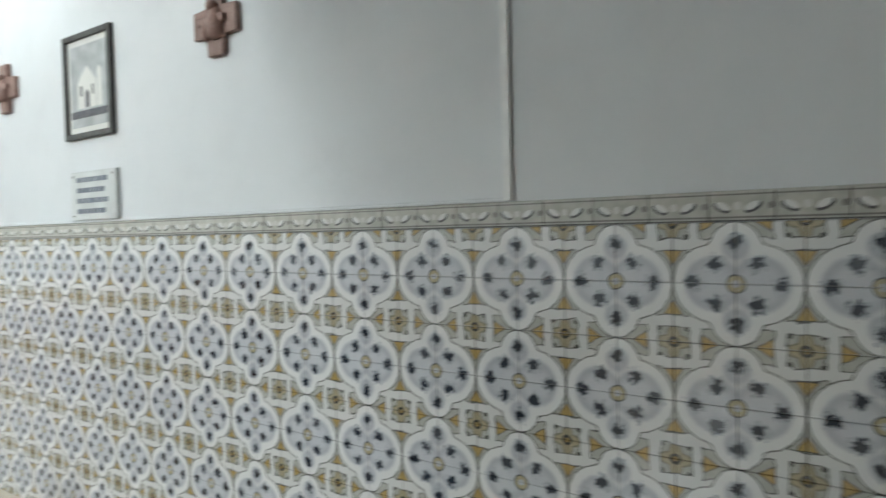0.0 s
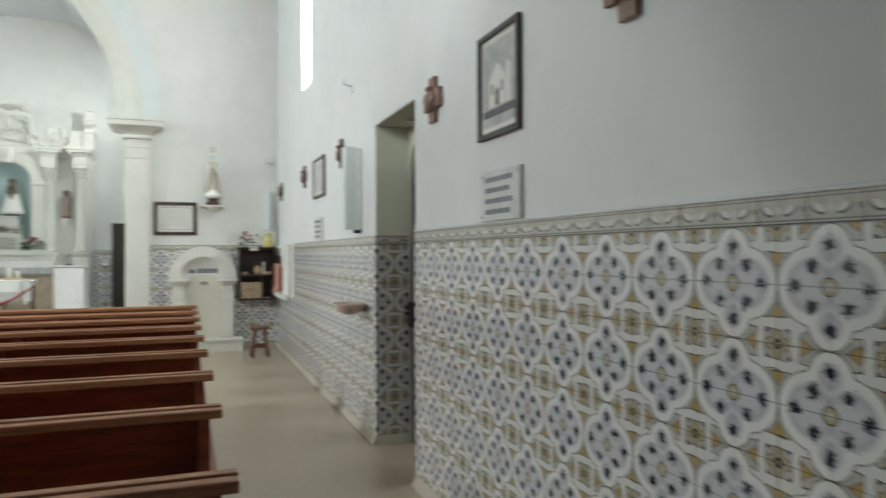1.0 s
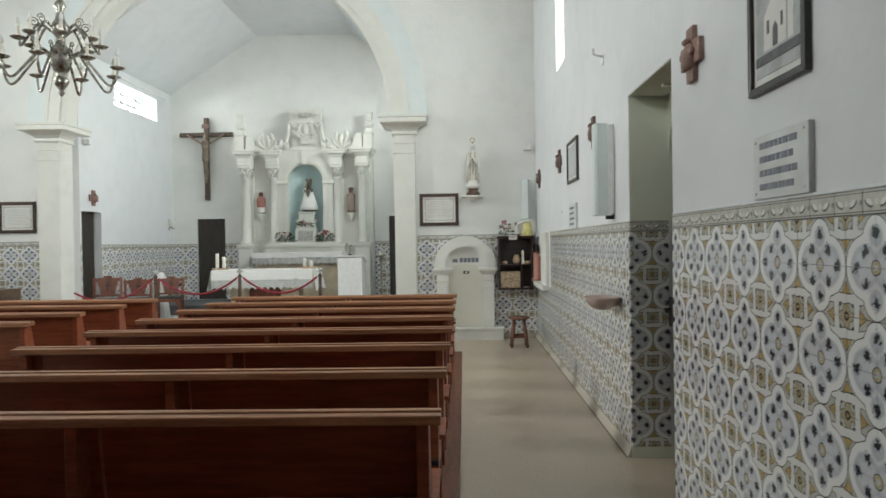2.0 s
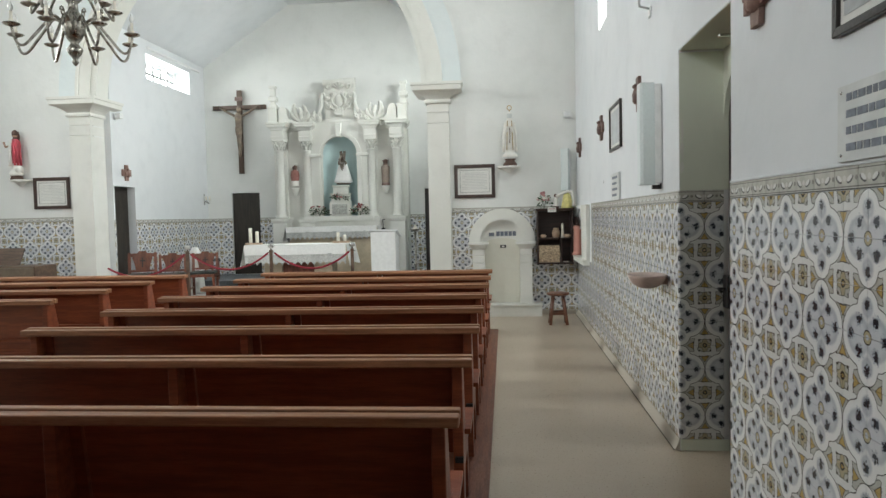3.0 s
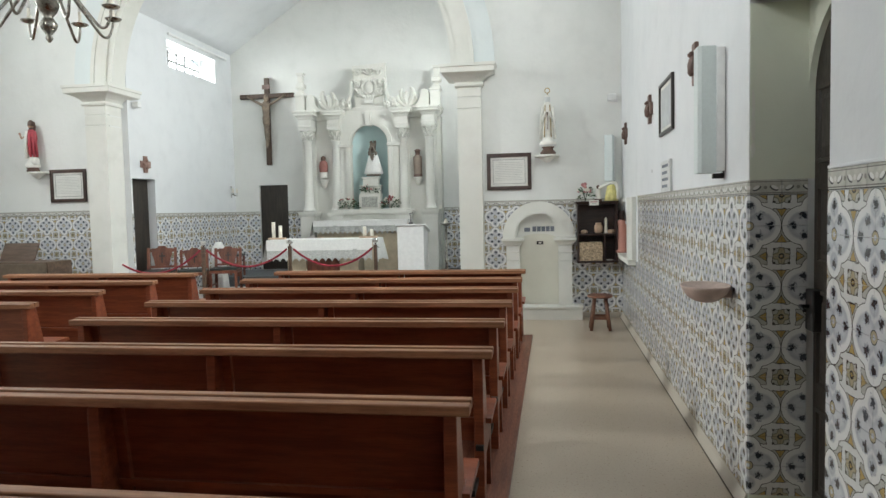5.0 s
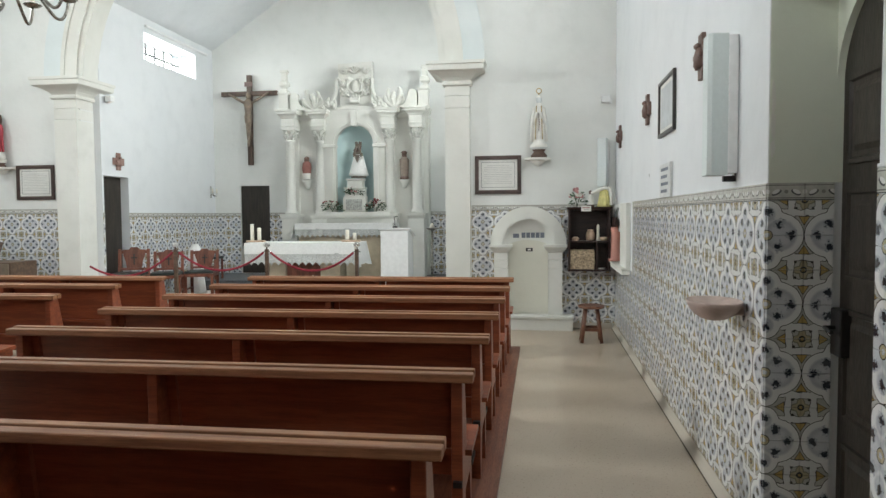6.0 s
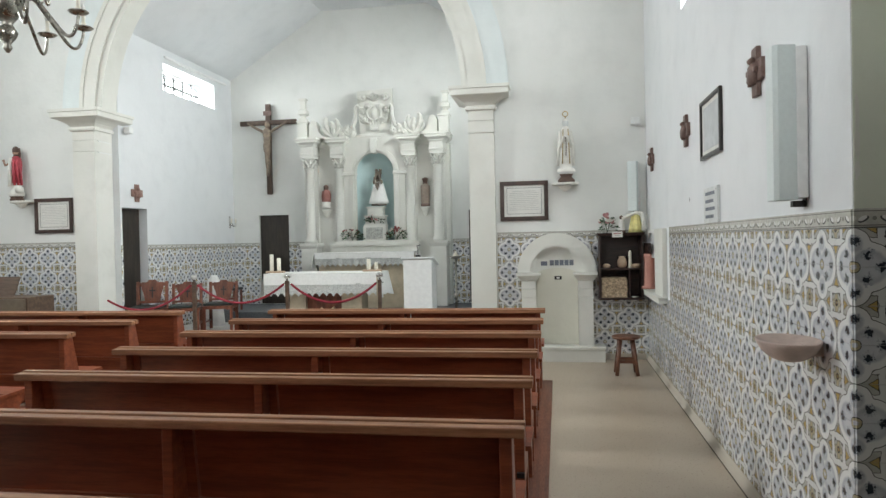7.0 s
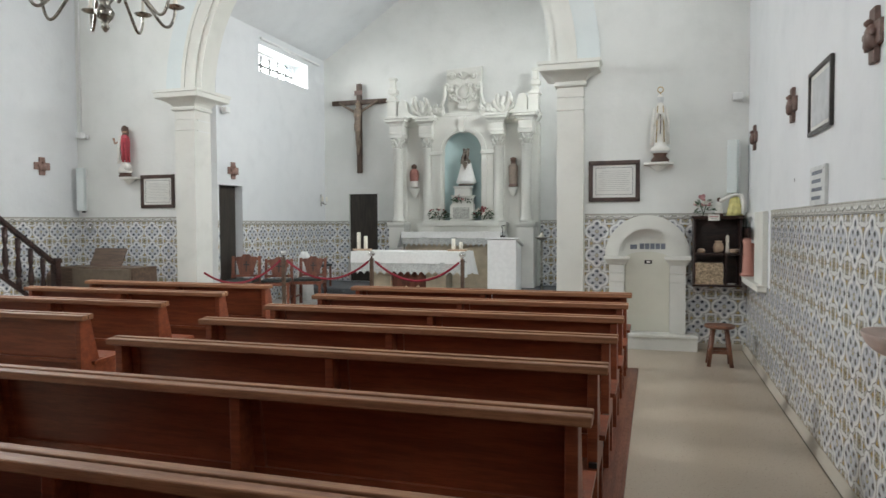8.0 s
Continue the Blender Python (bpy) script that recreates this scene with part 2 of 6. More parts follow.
def structure(name, bm, material, label, category, parent=None):
    return tagged(part(name, bm, material, parent), label, category, kind="structure")


def wall_sheet(bm, us, zs, holes, near, far, place):
    """A wall with thickness and openings that go through; holes are (u0, u1, z0, z1)."""
    us = sorted({*us, *[h[0] for h in holes], *[h[1] for h in holes]})
    zs = sorted({*zs, *[h[2] for h in holes], *[h[3] for h in holes]})
    us = [u for u in us if us[0] <= u <= us[-1]]

    def solid(i, j):
        if not (0 <= i < len(us) - 1 and 0 <= j < len(zs) - 1):
            return False
        u, z = (us[i] + us[i + 1]) / 2, (zs[j] + zs[j + 1]) / 2
        return not any(h[0] < u < h[1] and h[2] < z < h[3] for h in holes)
    made = {}

    def vert(i, j, w):
        if (i, j, w) not in made:
            made[i, j, w] = bm.verts.new(place(us[i], zs[j], w))
        return made[i, j, w]
    for i in range(len(us) - 1):
        for j in range(len(zs) - 1):
            if not solid(i, j):
                continue
            for w in (near, far):
                bm.faces.new([vert(i, j, w), vert(i + 1, j, w), vert(i + 1, j + 1, w), vert(i, j + 1, w)])
            for di, dj, a, b in ((-1, 0, (i, j), (i, j + 1)), (1, 0, (i + 1, j), (i + 1, j + 1)), (0, -1, (i, j), (i + 1, j)), (0, 1, (i, j + 1), (i + 1, j + 1))):
                if not solid(i + di, j + dj):
                    bm.faces.new([vert(*a, near), vert(*b, near), vert(*b, far), vert(*a, far)])
    return bm


# ---- the plan ----
LEFT, FRONT_Y, BACK_Y, HIGH = -9.93, 6.08, -7.2, 7.0
CH_L, CH_R, CH_Y, CH_Z = -7.53, -1.6, 10.0, 0.185
ARC_X, ARC_Z, ARC_R = -4.937, 3.525, 2.70
PREDELLA, CH_TILE, CH_EDGE, CH_DADO = 0.37, 0.168, 1.52, 1.59
DADO, EDGE = 1.65, 1.575
DOOR = (-0.985, 0.0, 0.0, 2.518)

k = Mat("floor_finish", 0.3)
c = k.mix(k.noise(60, 4, None, None, 0.7).ramp(0.3, 0.7), (0.45, 0.37, 0.28), (0.48, 0.398, 0.306))
c = k.mix(k.noise(55, 3).ramp(0.45, 0.65) * 0.05, c, (0.37, 0.31, 0.245))
c = k.mix(k.noise(170, 3).ramp(0.4, 0.7) * 0.12, c, (0.35, 0.30, 0.24))
k.colour(c).rough(k.noise(70, 3).ramp(0.3, 0.7, 0.27, 0.33))
FLOOR = k.m
floor = structure("floor", box(bmesh.new(), LEFT - 0.4, 0.9, BACK_Y - 0.4, FRONT_Y + 0.5, -0.2, 0.0), FLOOR, "polished beige cement floor of the nave, worn and stained", "floor")

MARBLE = plain("white_step_stone", (0.70, 0.69, 0.66), 0.35, vary=0.08, scale=4)
CARPET = plain("grey_carpet", (0.13, 0.14, 0.15), 0.95, vary=0.3, scale=90)
chancel_floor = structure("chancel_floor", box(box(bmesh.new(), CH_L - 0.3, CH_R + 0.3, FRONT_Y + 0.31, CH_Y + 0.3, 0.002, CH_Z), ARC_X - ARC_R - 0.1, ARC_X + ARC_R + 0.1, 5.22, FRONT_Y + 0.31, 0.002, CH_Z), MARBLE, "raised chancel floor of pale stone with one white step", "floor")

# right wall: door, high windows and a small niche
right_holes = [DOOR, (2.93, 3.52, 3.57, 5.4), (-2.6, -2.0, 3.57, 5.4), (5.10, 6.00, 0.92, 1.30)]
bm = wall_sheet(bmesh.new(), (BACK_Y, FRONT_Y + 0.45), (0.0, HIGH), right_holes, 0.0, 0.55, lambda u, z, w: (w, u, z))
wall_right = structure("wall_right", bm, WALL, "white plastered side wall with a door recess and high windows", "wall")
bm = wall_sheet(bmesh.new(), (BACK_Y, FRONT_Y + 0.45), (0.0, HIGH), [(2.93, 3.52, 3.57, 5.4), (-2.6, -2.0, 3.57, 5.4)], LEFT, LEFT - 0.55, lambda u, z, w: (w, u, z))
wall_left = structure("wall_left", bm, WALL, "white plastered side wall of the nave", "wall")
wall_back = structure("wall_back", wall_sheet(bmesh.new(), (LEFT - 0.55, 0.55), (0.0, HIGH), [(-5.72, -3.82, 3.95, 5.55)], BACK_Y, BACK_Y - 0.4, lambda u, z, w: (u, w, z)), WALL, "plain white rear wall", "wall")

pts = [(LEFT, 0), (ARC_X - ARC_R, 0), (ARC_X - ARC_R, ARC_Z)]
pts += [(ARC_X - ARC_R * math.cos(math.pi * i / 48), ARC_Z + ARC_R * math.sin(math.pi * i / 48)) for i in range(1, 48)]
pts += [(ARC_X + ARC_R, ARC_Z), (ARC_X + ARC_R, 0), (-0.002, 0), (-0.002, HIGH), (LEFT, HIGH)]
wall_front = structure("wall_front", prism(bmesh.new(), pts, 0.30, lambda u, v, w: (u, FRONT_Y + w, v)), FRONT, "white front wall with the round chancel arch", "wall")
bm = bmesh.new()
box(bm, LEFT - 0.55, 0.55, BACK_Y - 0.4, FRONT_Y + 0.30, HIGH, HIGH + 0.2)
structure("ceiling", bm, WALL, "plain white nave ceiling", "ceiling")
# unseen slab added overhead to keep the near wall and rear pews darker
structure("rear_shade_slab", box(bmesh.new(), LEFT, 0, BACK_Y, -3.25, 2.96, 3.2), BOARD, "unseen brown boarded slab, added to shade the rear of the nave", "loft")

# chancel
ldoor = (6.42, 7.05, CH_Z, 2.155)
lwin = (7.59, 9.32, 4.155, 4.61)
bm = wall_sheet(bmesh.new(), (FRONT_Y + 0.30, CH_Y), (0.0, 4.85), [ldoor, lwin], CH_L, CH_L - 0.45, lambda u, z, w: (w, u, z))
chancel_left = structure("wall_chancel_left", bm, WALL, "white chancel side wall with a doorway and a barred window", "wall")
bm = wall_sheet(bmesh.new(), (FRONT_Y + 0.30, CH_Y), (0.0, 4.85), [(6.43, 8.17, 4.2, 4.72)], CH_R, CH_R + 0.45, lambda u, z, w: (w, u, z))
structure("wall_chancel_right", bm, WALL, "white chancel side wall", "wall")
bdoors = [(-6.99, -6.37, PREDELLA, 2.135), (-2.775, -2.155, PREDELLA, 2.135)]
bm = wall_sheet(bmesh.new(), (CH_L - 0.45, CH_R + 0.45), (0.0, 6.5), bdoors, CH_Y, CH_Y + 0.4, lambda u, z, w: (u, w, z))
chancel_back = structure("wall_chancel_back", bm, FRONT, "white chancel end wall with two dark doorways", "wall")
knee_l, knee_r, top = -5.6, -3.5, 6.1
pts = [(CH_L - 0.2, 4.72), (knee_l, top), (knee_r, top), (CH_R + 0.2, 4.72), (CH_R + 0.2, 4.9), (knee_r + 0.05, top + 0.15), (knee_l - 0.05, top + 0.15), (CH_L - 0.2, 4.9)]
structure("ceiling_chancel", prism(bmesh.new(), pts, CH_Y - FRONT_Y - 0.30, lambda u, v, w: (u, FRONT_Y + 0.30 + w, v)), WALL, "white chancel ceiling with sloping sides", "ceiling")

# near-black panels fill the chancel doorways and side door, standing for dark rooms behind
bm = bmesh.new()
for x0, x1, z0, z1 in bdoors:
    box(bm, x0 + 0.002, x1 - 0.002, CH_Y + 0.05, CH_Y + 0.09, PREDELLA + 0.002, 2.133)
structure("doorway_fill_end", bm, DARK, "near-black panels filling the end wall doorways, standing for the dark rooms behind", "door")
structure("doorway_fill_side", box(bmesh.new(), CH_L - 0.18, CH_L - 0.14, 6.422, 7.048, CH_Z + 0.002, 2.153), DARK, "near-black panel filling the side doorway, standing for the dark room behind", "door")

# piers with capitals, and the arch band
for name, x0, x1 in (("pier", ARC_X - 3.05, ARC_X - ARC_R + 0.002), ("pier", ARC_X + ARC_R - 0.002, ARC_X + 3.03)):
    p = thing(name, pose((x0 + x1) / 2, FRONT_Y, 0), "square painted stone pier with a moulded capital under the chancel arch", "pier", "arch piers", "structure")
    w = (x1 - x0) / 2
    rect = (-w, w, -0.09, 0.31)
    part("shaft", rings(bmesh.new(), rect, [(0, 0), (0, 2.93), (-0.012, 2.933), (-0.012, 2.947), (0, 2.95), (0, 3.09), (-0.012, 3.093), (-0.012, 3.107), (0, 3.11), (0, 3.24)]), STONE, p)
    cap = [(0.012, 3.20), (0.025, 3.205), (0.03, 3.225), (0.025, 3.245), (0.012, 3.25), (0.02, 3.262), (0.04, 3.285), (0.075, 3.31), (0.115, 3.33), (0.15, 3.34), (0.165, 3.35), (0.168, 3.405), (0.18, 3.412), (0.182, 3.445)]
    part("capital", rings(bmesh.new(), rect, [(o * 1.22, 3.24 + (z - 3.20) * 1.18) for o, z in cap]), STONE, p, "moulded capital")

arch = thing("arch_band", pose(ARC_X, FRONT_Y, ARC_Z), "moulded round chancel arch with a pale aqua outer band", "arch", kind="structure")


def half_ring(r0, r1, y0, y1):
    n = 64
    outer = [(r1 * math.cos(math.pi * i / n), r1 * math.sin(math.pi * i / n)) for i in range(n + 1)]
    inner = [(r0 * math.cos(math.pi * i / n), r0 * math.sin(math.pi * i / n)) for i in range(n, -1, -1)]
    return prism(bmesh.new(), outer + inner, y1 - y0, lambda u, v, w: (u, y0 + w, v))


part("outer_band", half_ring(2.943, 3.225, -0.05, -0.001), AQUA, arch, "pale aqua painted band")
part("fillet", half_ring(2.885, 2.943, -0.075, -0.001), STONE, arch)
part("inner_band", half_ring(2.702, 2.885, -0.06, -0.001), STONE, arch)
part("soffit_rib", half_ring(2.61, 2.702, -0.03, 0.31), STONE, arch)

# ---- pews ----
bm = bmesh.new()
box(bm, -4.36, -1.2, -3.35, 4.62, 0.001, 0.022, 0.004)
platform = structure("pew_platform", bm, BOARD, "low reddish brown wooden platform under the pews", "platform")


def pew(length, label, group):
    """Origin at the floor, middle of the rear edge of the top rail; it faces +y."""
    p = thing("pew", pose(0, 0, 0), label, "pew", group)
    h = length / 2
    bm = box(bmesh.new(), -h, h, 0.0, 0.058, 0.796, 0.836, 0.006)
    part("top_rail", bm, PEW_TOP, p, "lighter worn top rail")
    part("top_strip", box(bmesh.new(), -h, h, 0.062, 0.108, 0.802, 0.843, 0.005), PEW_TOP, p)
    side = [(0.03, 0.0), (0.022, 0.795), (0.128, 0.795), (0.20, 0.47), (0.45, 0.455), (0.455, 0.40), (0.395, 0.35), (0.43, 0.0), (0.36, 0.0), (0.33, 0.30), (0.14, 0.28), (0.10, 0.0)]
    for x in (-h + 0.05, -0.025, h - 0.10):
        part("support", prism(bmesh.new(), side, 0.05, lambda u, v, w, x=x: (x + w, u, v), 0.005), PEW, p)
    for x0, x1 in ((-h + 0.101, -0.026), (0.026, h - 0.101)):
        bm = bmesh.new()
        prism(bm, [(0.104, 0.795), (0.124, 0.795), (0.187, 0.33), (0.167, 0.33)], x1 - x0 - 0.055, lambda u, v, w: (x0 + 0.055 + w, u, v))
        part("back_panel", bm, PEW, p)
        bm = bmesh.new()
        prism(bm, [(0.092, 0.795), (0.12, 0.795), (0.183, 0.33), (0.155, 0.33)], 0.046, lambda u, v, w: (x0 + 0.002 + w, u, v))
        part("cleat", bm, PEW, p)
    part("seat", prism(bmesh.new(), [(0.13, 0.462), (0.46, 0.478), (0.47, 0.452), (0.13, 0.436)], length - 0.04, lambda u, v, w: (-h + 0.02 + w, u, v)), PEW, p)
    part("stretcher", box(bmesh.new(), -h + 0.06, h - 0.06, 0.05, 0.09, 0.14, 0.20, 0.004), PEW, p)
    part("kneeler", box(bmesh.new(), -h + 0.12, h - 0.12, -0.16, -0.03, 0.19, 0.225, 0.008), PEW, p)
    for x in (-h + 0.06, h - 0.12):
        part("bracket", box(bmesh.new(), x + 0.02, x + 0.04, -0.14, 0.06, 0.16, 0.19), BLACK, p, "black iron kneeler bracket")
        part("hinge", box(bmesh.new(), x + 0.03, x + 0.07, 0.0, 0.029, 0.335, 0.36), BLACK, p, "black iron kneeler hinge")
    return p


rows = (-3.10, -2.11, -1.18, -0.24, 0.645, 1.53, 2.41, 3.27, 4.17)
master = pew(3.0, "reddish brown varnished wooden pew with a lighter worn top rail", "right-hand pews")
master.matrix_world = pose(-2.757, rows[0], 0.0)
for y in rows[1:]:
    copy_thing(master, pose(-2.757, y, 0.0))
master = pew(2.60, "shorter reddish brown varnished wooden pew across the aisle", "pews across the aisle")
master.matrix_world = pose(-6.52, 4.05, 0.0)
for y in (3.19, 2.30, 1.43):
    copy_thing(master, pose(-6.52, y, 0.0))

# ---- materials of the things ----
TERRA = wood("station_wood", (0.215, 0.125, 0.10), (0.32, 0.205, 0.17), (12, 12, 12), 0.55)
BROWN = wood("brown_station_wood", (0.115, 0.068, 0.055), (0.19, 0.12, 0.10), (12, 12, 12), 0.5)
FRAME = wood("black_frame_wood", (0.015, 0.012, 0.011), (0.035, 0.028, 0.024), (8, 8, 8), 0.35)
FRAME_B = wood("brown_frame_wood", (0.035, 0.018, 0.013), (0.07, 0.036, 0.026), (8, 8, 8), 0.35)
PAPER = plain("aged_paper", (0.70, 0.70, 0.66), 0.6, vary=0.05, scale=7)
PAPER_G = plain("grey_print", (0.42, 0.44, 0.44), 0.6, vary=0.18, scale=12)
INK = plain("dark_ink", (0.10, 0.10, 0.11), 0.6, vary=0.3, scale=60)
GREY_INK = plain("faded_ink", (0.48, 0.48, 0.46), 0.6, vary=0.2, scale=60)
SLAB = plain("grey_marble", (0.60, 0.62, 0.61), 0.4, vary=0.08, scale=9)
LETTER = plain("slate_letters", (0.16, 0.18, 0.22), 0.5, vary=0.2, scale=40)
METAL = plain("brushed_steel", (0.60, 0.60, 0.58), 0.25, 1.0, 0.08)
PEWTER = plain("tarnished_pewter", (0.30, 0.285, 0.25), 0.3, 1.0, 0.3, 30)
GRILLE = plain("grey_green_grille", (0.66, 0.72, 0.71), 0.6, vary=0.025, scale=60)
SHELL = plain("pinkish_stone", (0.50, 0.39, 0.34), 0.55, vary=0.14, scale=12)
CHALK = plain("painted_plaster_white", (0.76, 0.75, 0.70), 0.5, vary=0.06)
RED = plain("red_paint", (0.42, 0.055, 0.075), 0.5, vary=0.2)
SKIN = plain("painted_tan", (0.33, 0.21, 0.145), 0.55, vary=0.15)
HAIR = plain("painted_brown", (0.09, 0.05, 0.035), 0.6, vary=0.2)
GOLD = plain("dull_gilding", (0.45, 0.33, 0.15), 0.4, 0.6, 0.2)
LINEN = plain("white_linen", (0.80, 0.80, 0.78), 0.9, vary=0.04, scale=30)
ALTAR_CLAY = plain("tan_altar_stone", (0.50, 0.42, 0.30), 0.6, vary=0.12, scale=6)
VELVET = plain("red_rope_velvet", (0.24, 0.016, 0.03), 0.85, vary=0.3, scale=80)
CHAIR = wood("chair_wood", (0.12, 0.035, 0.018), (0.24, 0.08, 0.042), (10, 10, 3), 0.35)
LEATHER = plain("dark_green_leather", (0.018, 0.028, 0.026), 0.4, vary=0.2)
WAX = plain("cream_wax", (0.78, 0.74, 0.64), 0.5, vary=0.05)
LEAF = plain("dark_green_leaf", (0.035, 0.075, 0.03), 0.5, vary=0.5, scale=30)
PETAL_W = plain("white_petal", (0.75, 0.72, 0.66), 0.7, vary=0.1)
PETAL_R = plain("red_petal", (0.22, 0.045, 0.05), 0.7, vary=0.3)
PETAL_P = plain("dusty_pink_petal", (0.45, 0.22, 0.22), 0.7, vary=0.3)
SHELFWOOD = wood("dark_cabinet_wood", (0.02, 0.009, 0.007), (0.045, 0.02, 0.015), (3, 20, 20), 0.35)
CORK = plain("pale_bark", (0.40, 0.31, 0.21), 0.9, vary=0.45, scale=45)
CLAY = plain("pale_clay", (0.52, 0.38, 0.27), 0.7, vary=0.15)
PINK = plaster("salmon_pink_paint", (0.60, 0.30, 0.24), (0.52, 0.25, 0.20), 0.4)
YELLOW = plain("pale_yellow_satin", (0.70, 0.64, 0.26), 0.55, vary=0.12)
STOOL = wood("stool_wood", (0.12, 0.045, 0.025), (0.21, 0.09, 0.05), (10, 10, 3), 0.35)
OAK = wood("harmonium_wood", (0.07, 0.042, 0.026), (0.13, 0.08, 0.052), (3, 20, 20), 0.45)
RAIL = wood("dark_stair_wood", (0.022, 0.010, 0.009), (0.05, 0.025, 0.02), (10, 10, 4), 0.3)
CONCRETE = plaster("cement_skirting", (0.50, 0.455, 0.385), (0.46, 0.42, 0.35), 0.15)
GLASSY = plain("lamp_bulb_glass", (0.75, 0.75, 0.72), 0.15, vary=0.03)


# ---- skirting and reveal of the side door ----
foot = [(-0.001, 0.001), (-0.036, 0.001), (-0.030, 0.014), (-0.016, 0.05), (-0.010, 0.074), (-0.001, 0.074)]
structure("skirting_right", prism(bmesh.new(), foot, FRONT_Y - 0.01, lambda u, v, w: (u, w, v)), CONCRETE, "cement skirting at the foot of the tiled side wall", "skirting")
structure("skirting_near", prism(bmesh.new(), foot, 6.115, lambda u, v, w: (u, -7.1 + w, v)), CONCRETE, "cement skirting at the foot of the tiled side wall", "skirting")
structure("skirting_front", box(bmesh.new(), -0.55, -0.037, FRONT_Y - 0.012, FRONT_Y - 0.001, 0.001, 0.074, 0.003), CONCRETE, "cement skirting at the foot of the tiled front wall", "skirting")
DARK_JOINT = plain("dark_floor_joint", (0.09, 0.075, 0.055), 0.8, vary=0.4, scale=14)
structure("floor_joint", box(bmesh.new(), -0.043, -0.0365, 0.0, FRONT_Y - 0.02, 0.0005, 0.004), DARK_JOINT, "thin dark joint between the floor and the skirting", "joint")
bm = bmesh.new()
box(bm, 0.004, 0.30, -0.004, -0.0005, 1.65, 2.5)
structure("reveal_far", bm, GREEN, "pale green painted door reveal, chipped at its edge", "reveal")
structure("reveal_foot", box(bmesh.new(), 0.002, 0.30, -0.008, -0.0005, 0.002, 0.074), GREEN, "green painted foot of the door reveal", "reveal")
structure("reveal_near", box(bmesh.new(), 0.004, 0.30, -0.9845, -0.981, 0.0, 2.5), GREEN, "pale green painted door reveal", "reveal")
structure("reveal_top", box(bmesh.new(), 0.004, 0.30, -0.98, -0.005, 2.5135, 2.5175), GREEN, "pale green painted soffit of the door recess", "reveal")

rnd = random.Random(8)
for zc, hc in ((2.02, 0.10), (1.90, 0.07), (1.80, 0.05)):
    pts = [(0.018 + 0.016 * rnd.uniform(0.4, 1.0) * math.cos(a), zc + hc * rnd.uniform(0.5, 1.0) * math.sin(a)) for a in [6.2832 * i / 14 for i in range(14)]]
    structure("plaster_chip", prism(bmesh.new(), pts, 0.0015, lambda u, v, w: (u, -0.0058 + w, v)), plaster("chipped_plaster", (0.74, 0.74, 0.68), (0.55, 0.54, 0.46)), "chipped pale plaster patch on the door reveal edge", "patch")
structure("wall_hole", box(bmesh.new(), -0.002, -0.0005, 3.25, 3.265, 1.85, 1.88), BLACK, "small dark nail hole in the white wall", "hole")

door = thing("door_1", pose(0.30, -0.4925, 0), "dark brown arched wooden door with raised panels, shut", "door", kind="structure")
half, spring = 0.49, 2.06
curve = [(half * math.cos(math.pi * i / 24), spring + 0.40 * math.sin(math.pi * i / 24)) for i in range(25)]
part("leaf", prism(bmesh.new(), [(-half, 0.01)] + [(half, 0.01)] + curve[:-1] + [(-half, spring)], 0.05, lambda u, v, w: (w, u, v)), DARK, door)
bm = bmesh.new()
prism(bm, [(half, 2.03)] + curve + [(-half, 2.03), (-half, 2.52), (half, 2.52)], 0.06, lambda u, v, w: (w - 0.03, u, v))
part("spandrel", bm, GREEN, door, "pale green spandrel over the arch")
for y0, y1 in ((-0.42, -0.04), (0.04, 0.42)):
    for z0, z1 in ((0.12, 0.55), (0.65, 1.12), (1.24, 1.62), (1.72, 2.08)):
        bm = bmesh.new()
        w, h, o = (y1 - y0) / 2, (z1 - z0) / 2, Vector((0, (y0 + y1) / 2, (z0 + z1) / 2))
        steps = [(1.0, 0.0), (1.0, -0.018), (0.90, -0.018), (0.86, -0.006), (0.74, -0.006), (0.62, -0.016)]
        rws = [[bm.verts.new(o + Vector((d, sy * w * s, sz * (h - w * (1 - s))))) for sy, sz in ((-1, -1), (1, -1), (1, 1), (-1, 1))] for s, d in steps]
        for a, b in zip(rws, rws[1:]):
            for i in range(4):
                bm.faces.new((a[i], a[(i + 1) % 4], b[(i + 1) % 4], b[i]))
        bm.faces.new(rws[-1])
        part("panel", bm, DARK, door)
bm = box(bmesh.new(), -0.05, 0.0, 0.36, 0.46, 0.92, 1.12, 0.008)
tube(bm, [(-0.05, 0.41, 1.04), (-0.09, 0.41, 1.04), (-0.095, 0.33, 1.03)], 0.009)
part("lock", bm, BLACK, door, "black iron box lock")
bm = box(bmesh.new(), -0.22, 0.0, -0.05, -0.02, 2.462, 2.475, 0.003)
box(bm, -0.03, 0.0, -0.07, 0.02, 2.43, 2.49, 0.004)
part("closer", bm, METAL, door, "steel door closer arm")

# ---- high windows ----
SKYGLOW = Mat("overcast_backdrop", 1.0)
SKYGLOW.b.inputs["Emission Color"].default_value = (0.95, 1.0, 1.0, 1)
SKYGLOW.b.inputs["Emission Strength"].default_value = 2.2
SKYGLOW.colour((0.0, 0.0, 0.0))
PANE = Mat("window_glass", 0.05)
PANE.b.inputs["Transmission Weight"].default_value = 1.0
PANE.b.inputs["IOR"].default_value = 1.05


IRON_BAR = plain("grey_iron_bar", (0.16, 0.16, 0.16), 0.5)


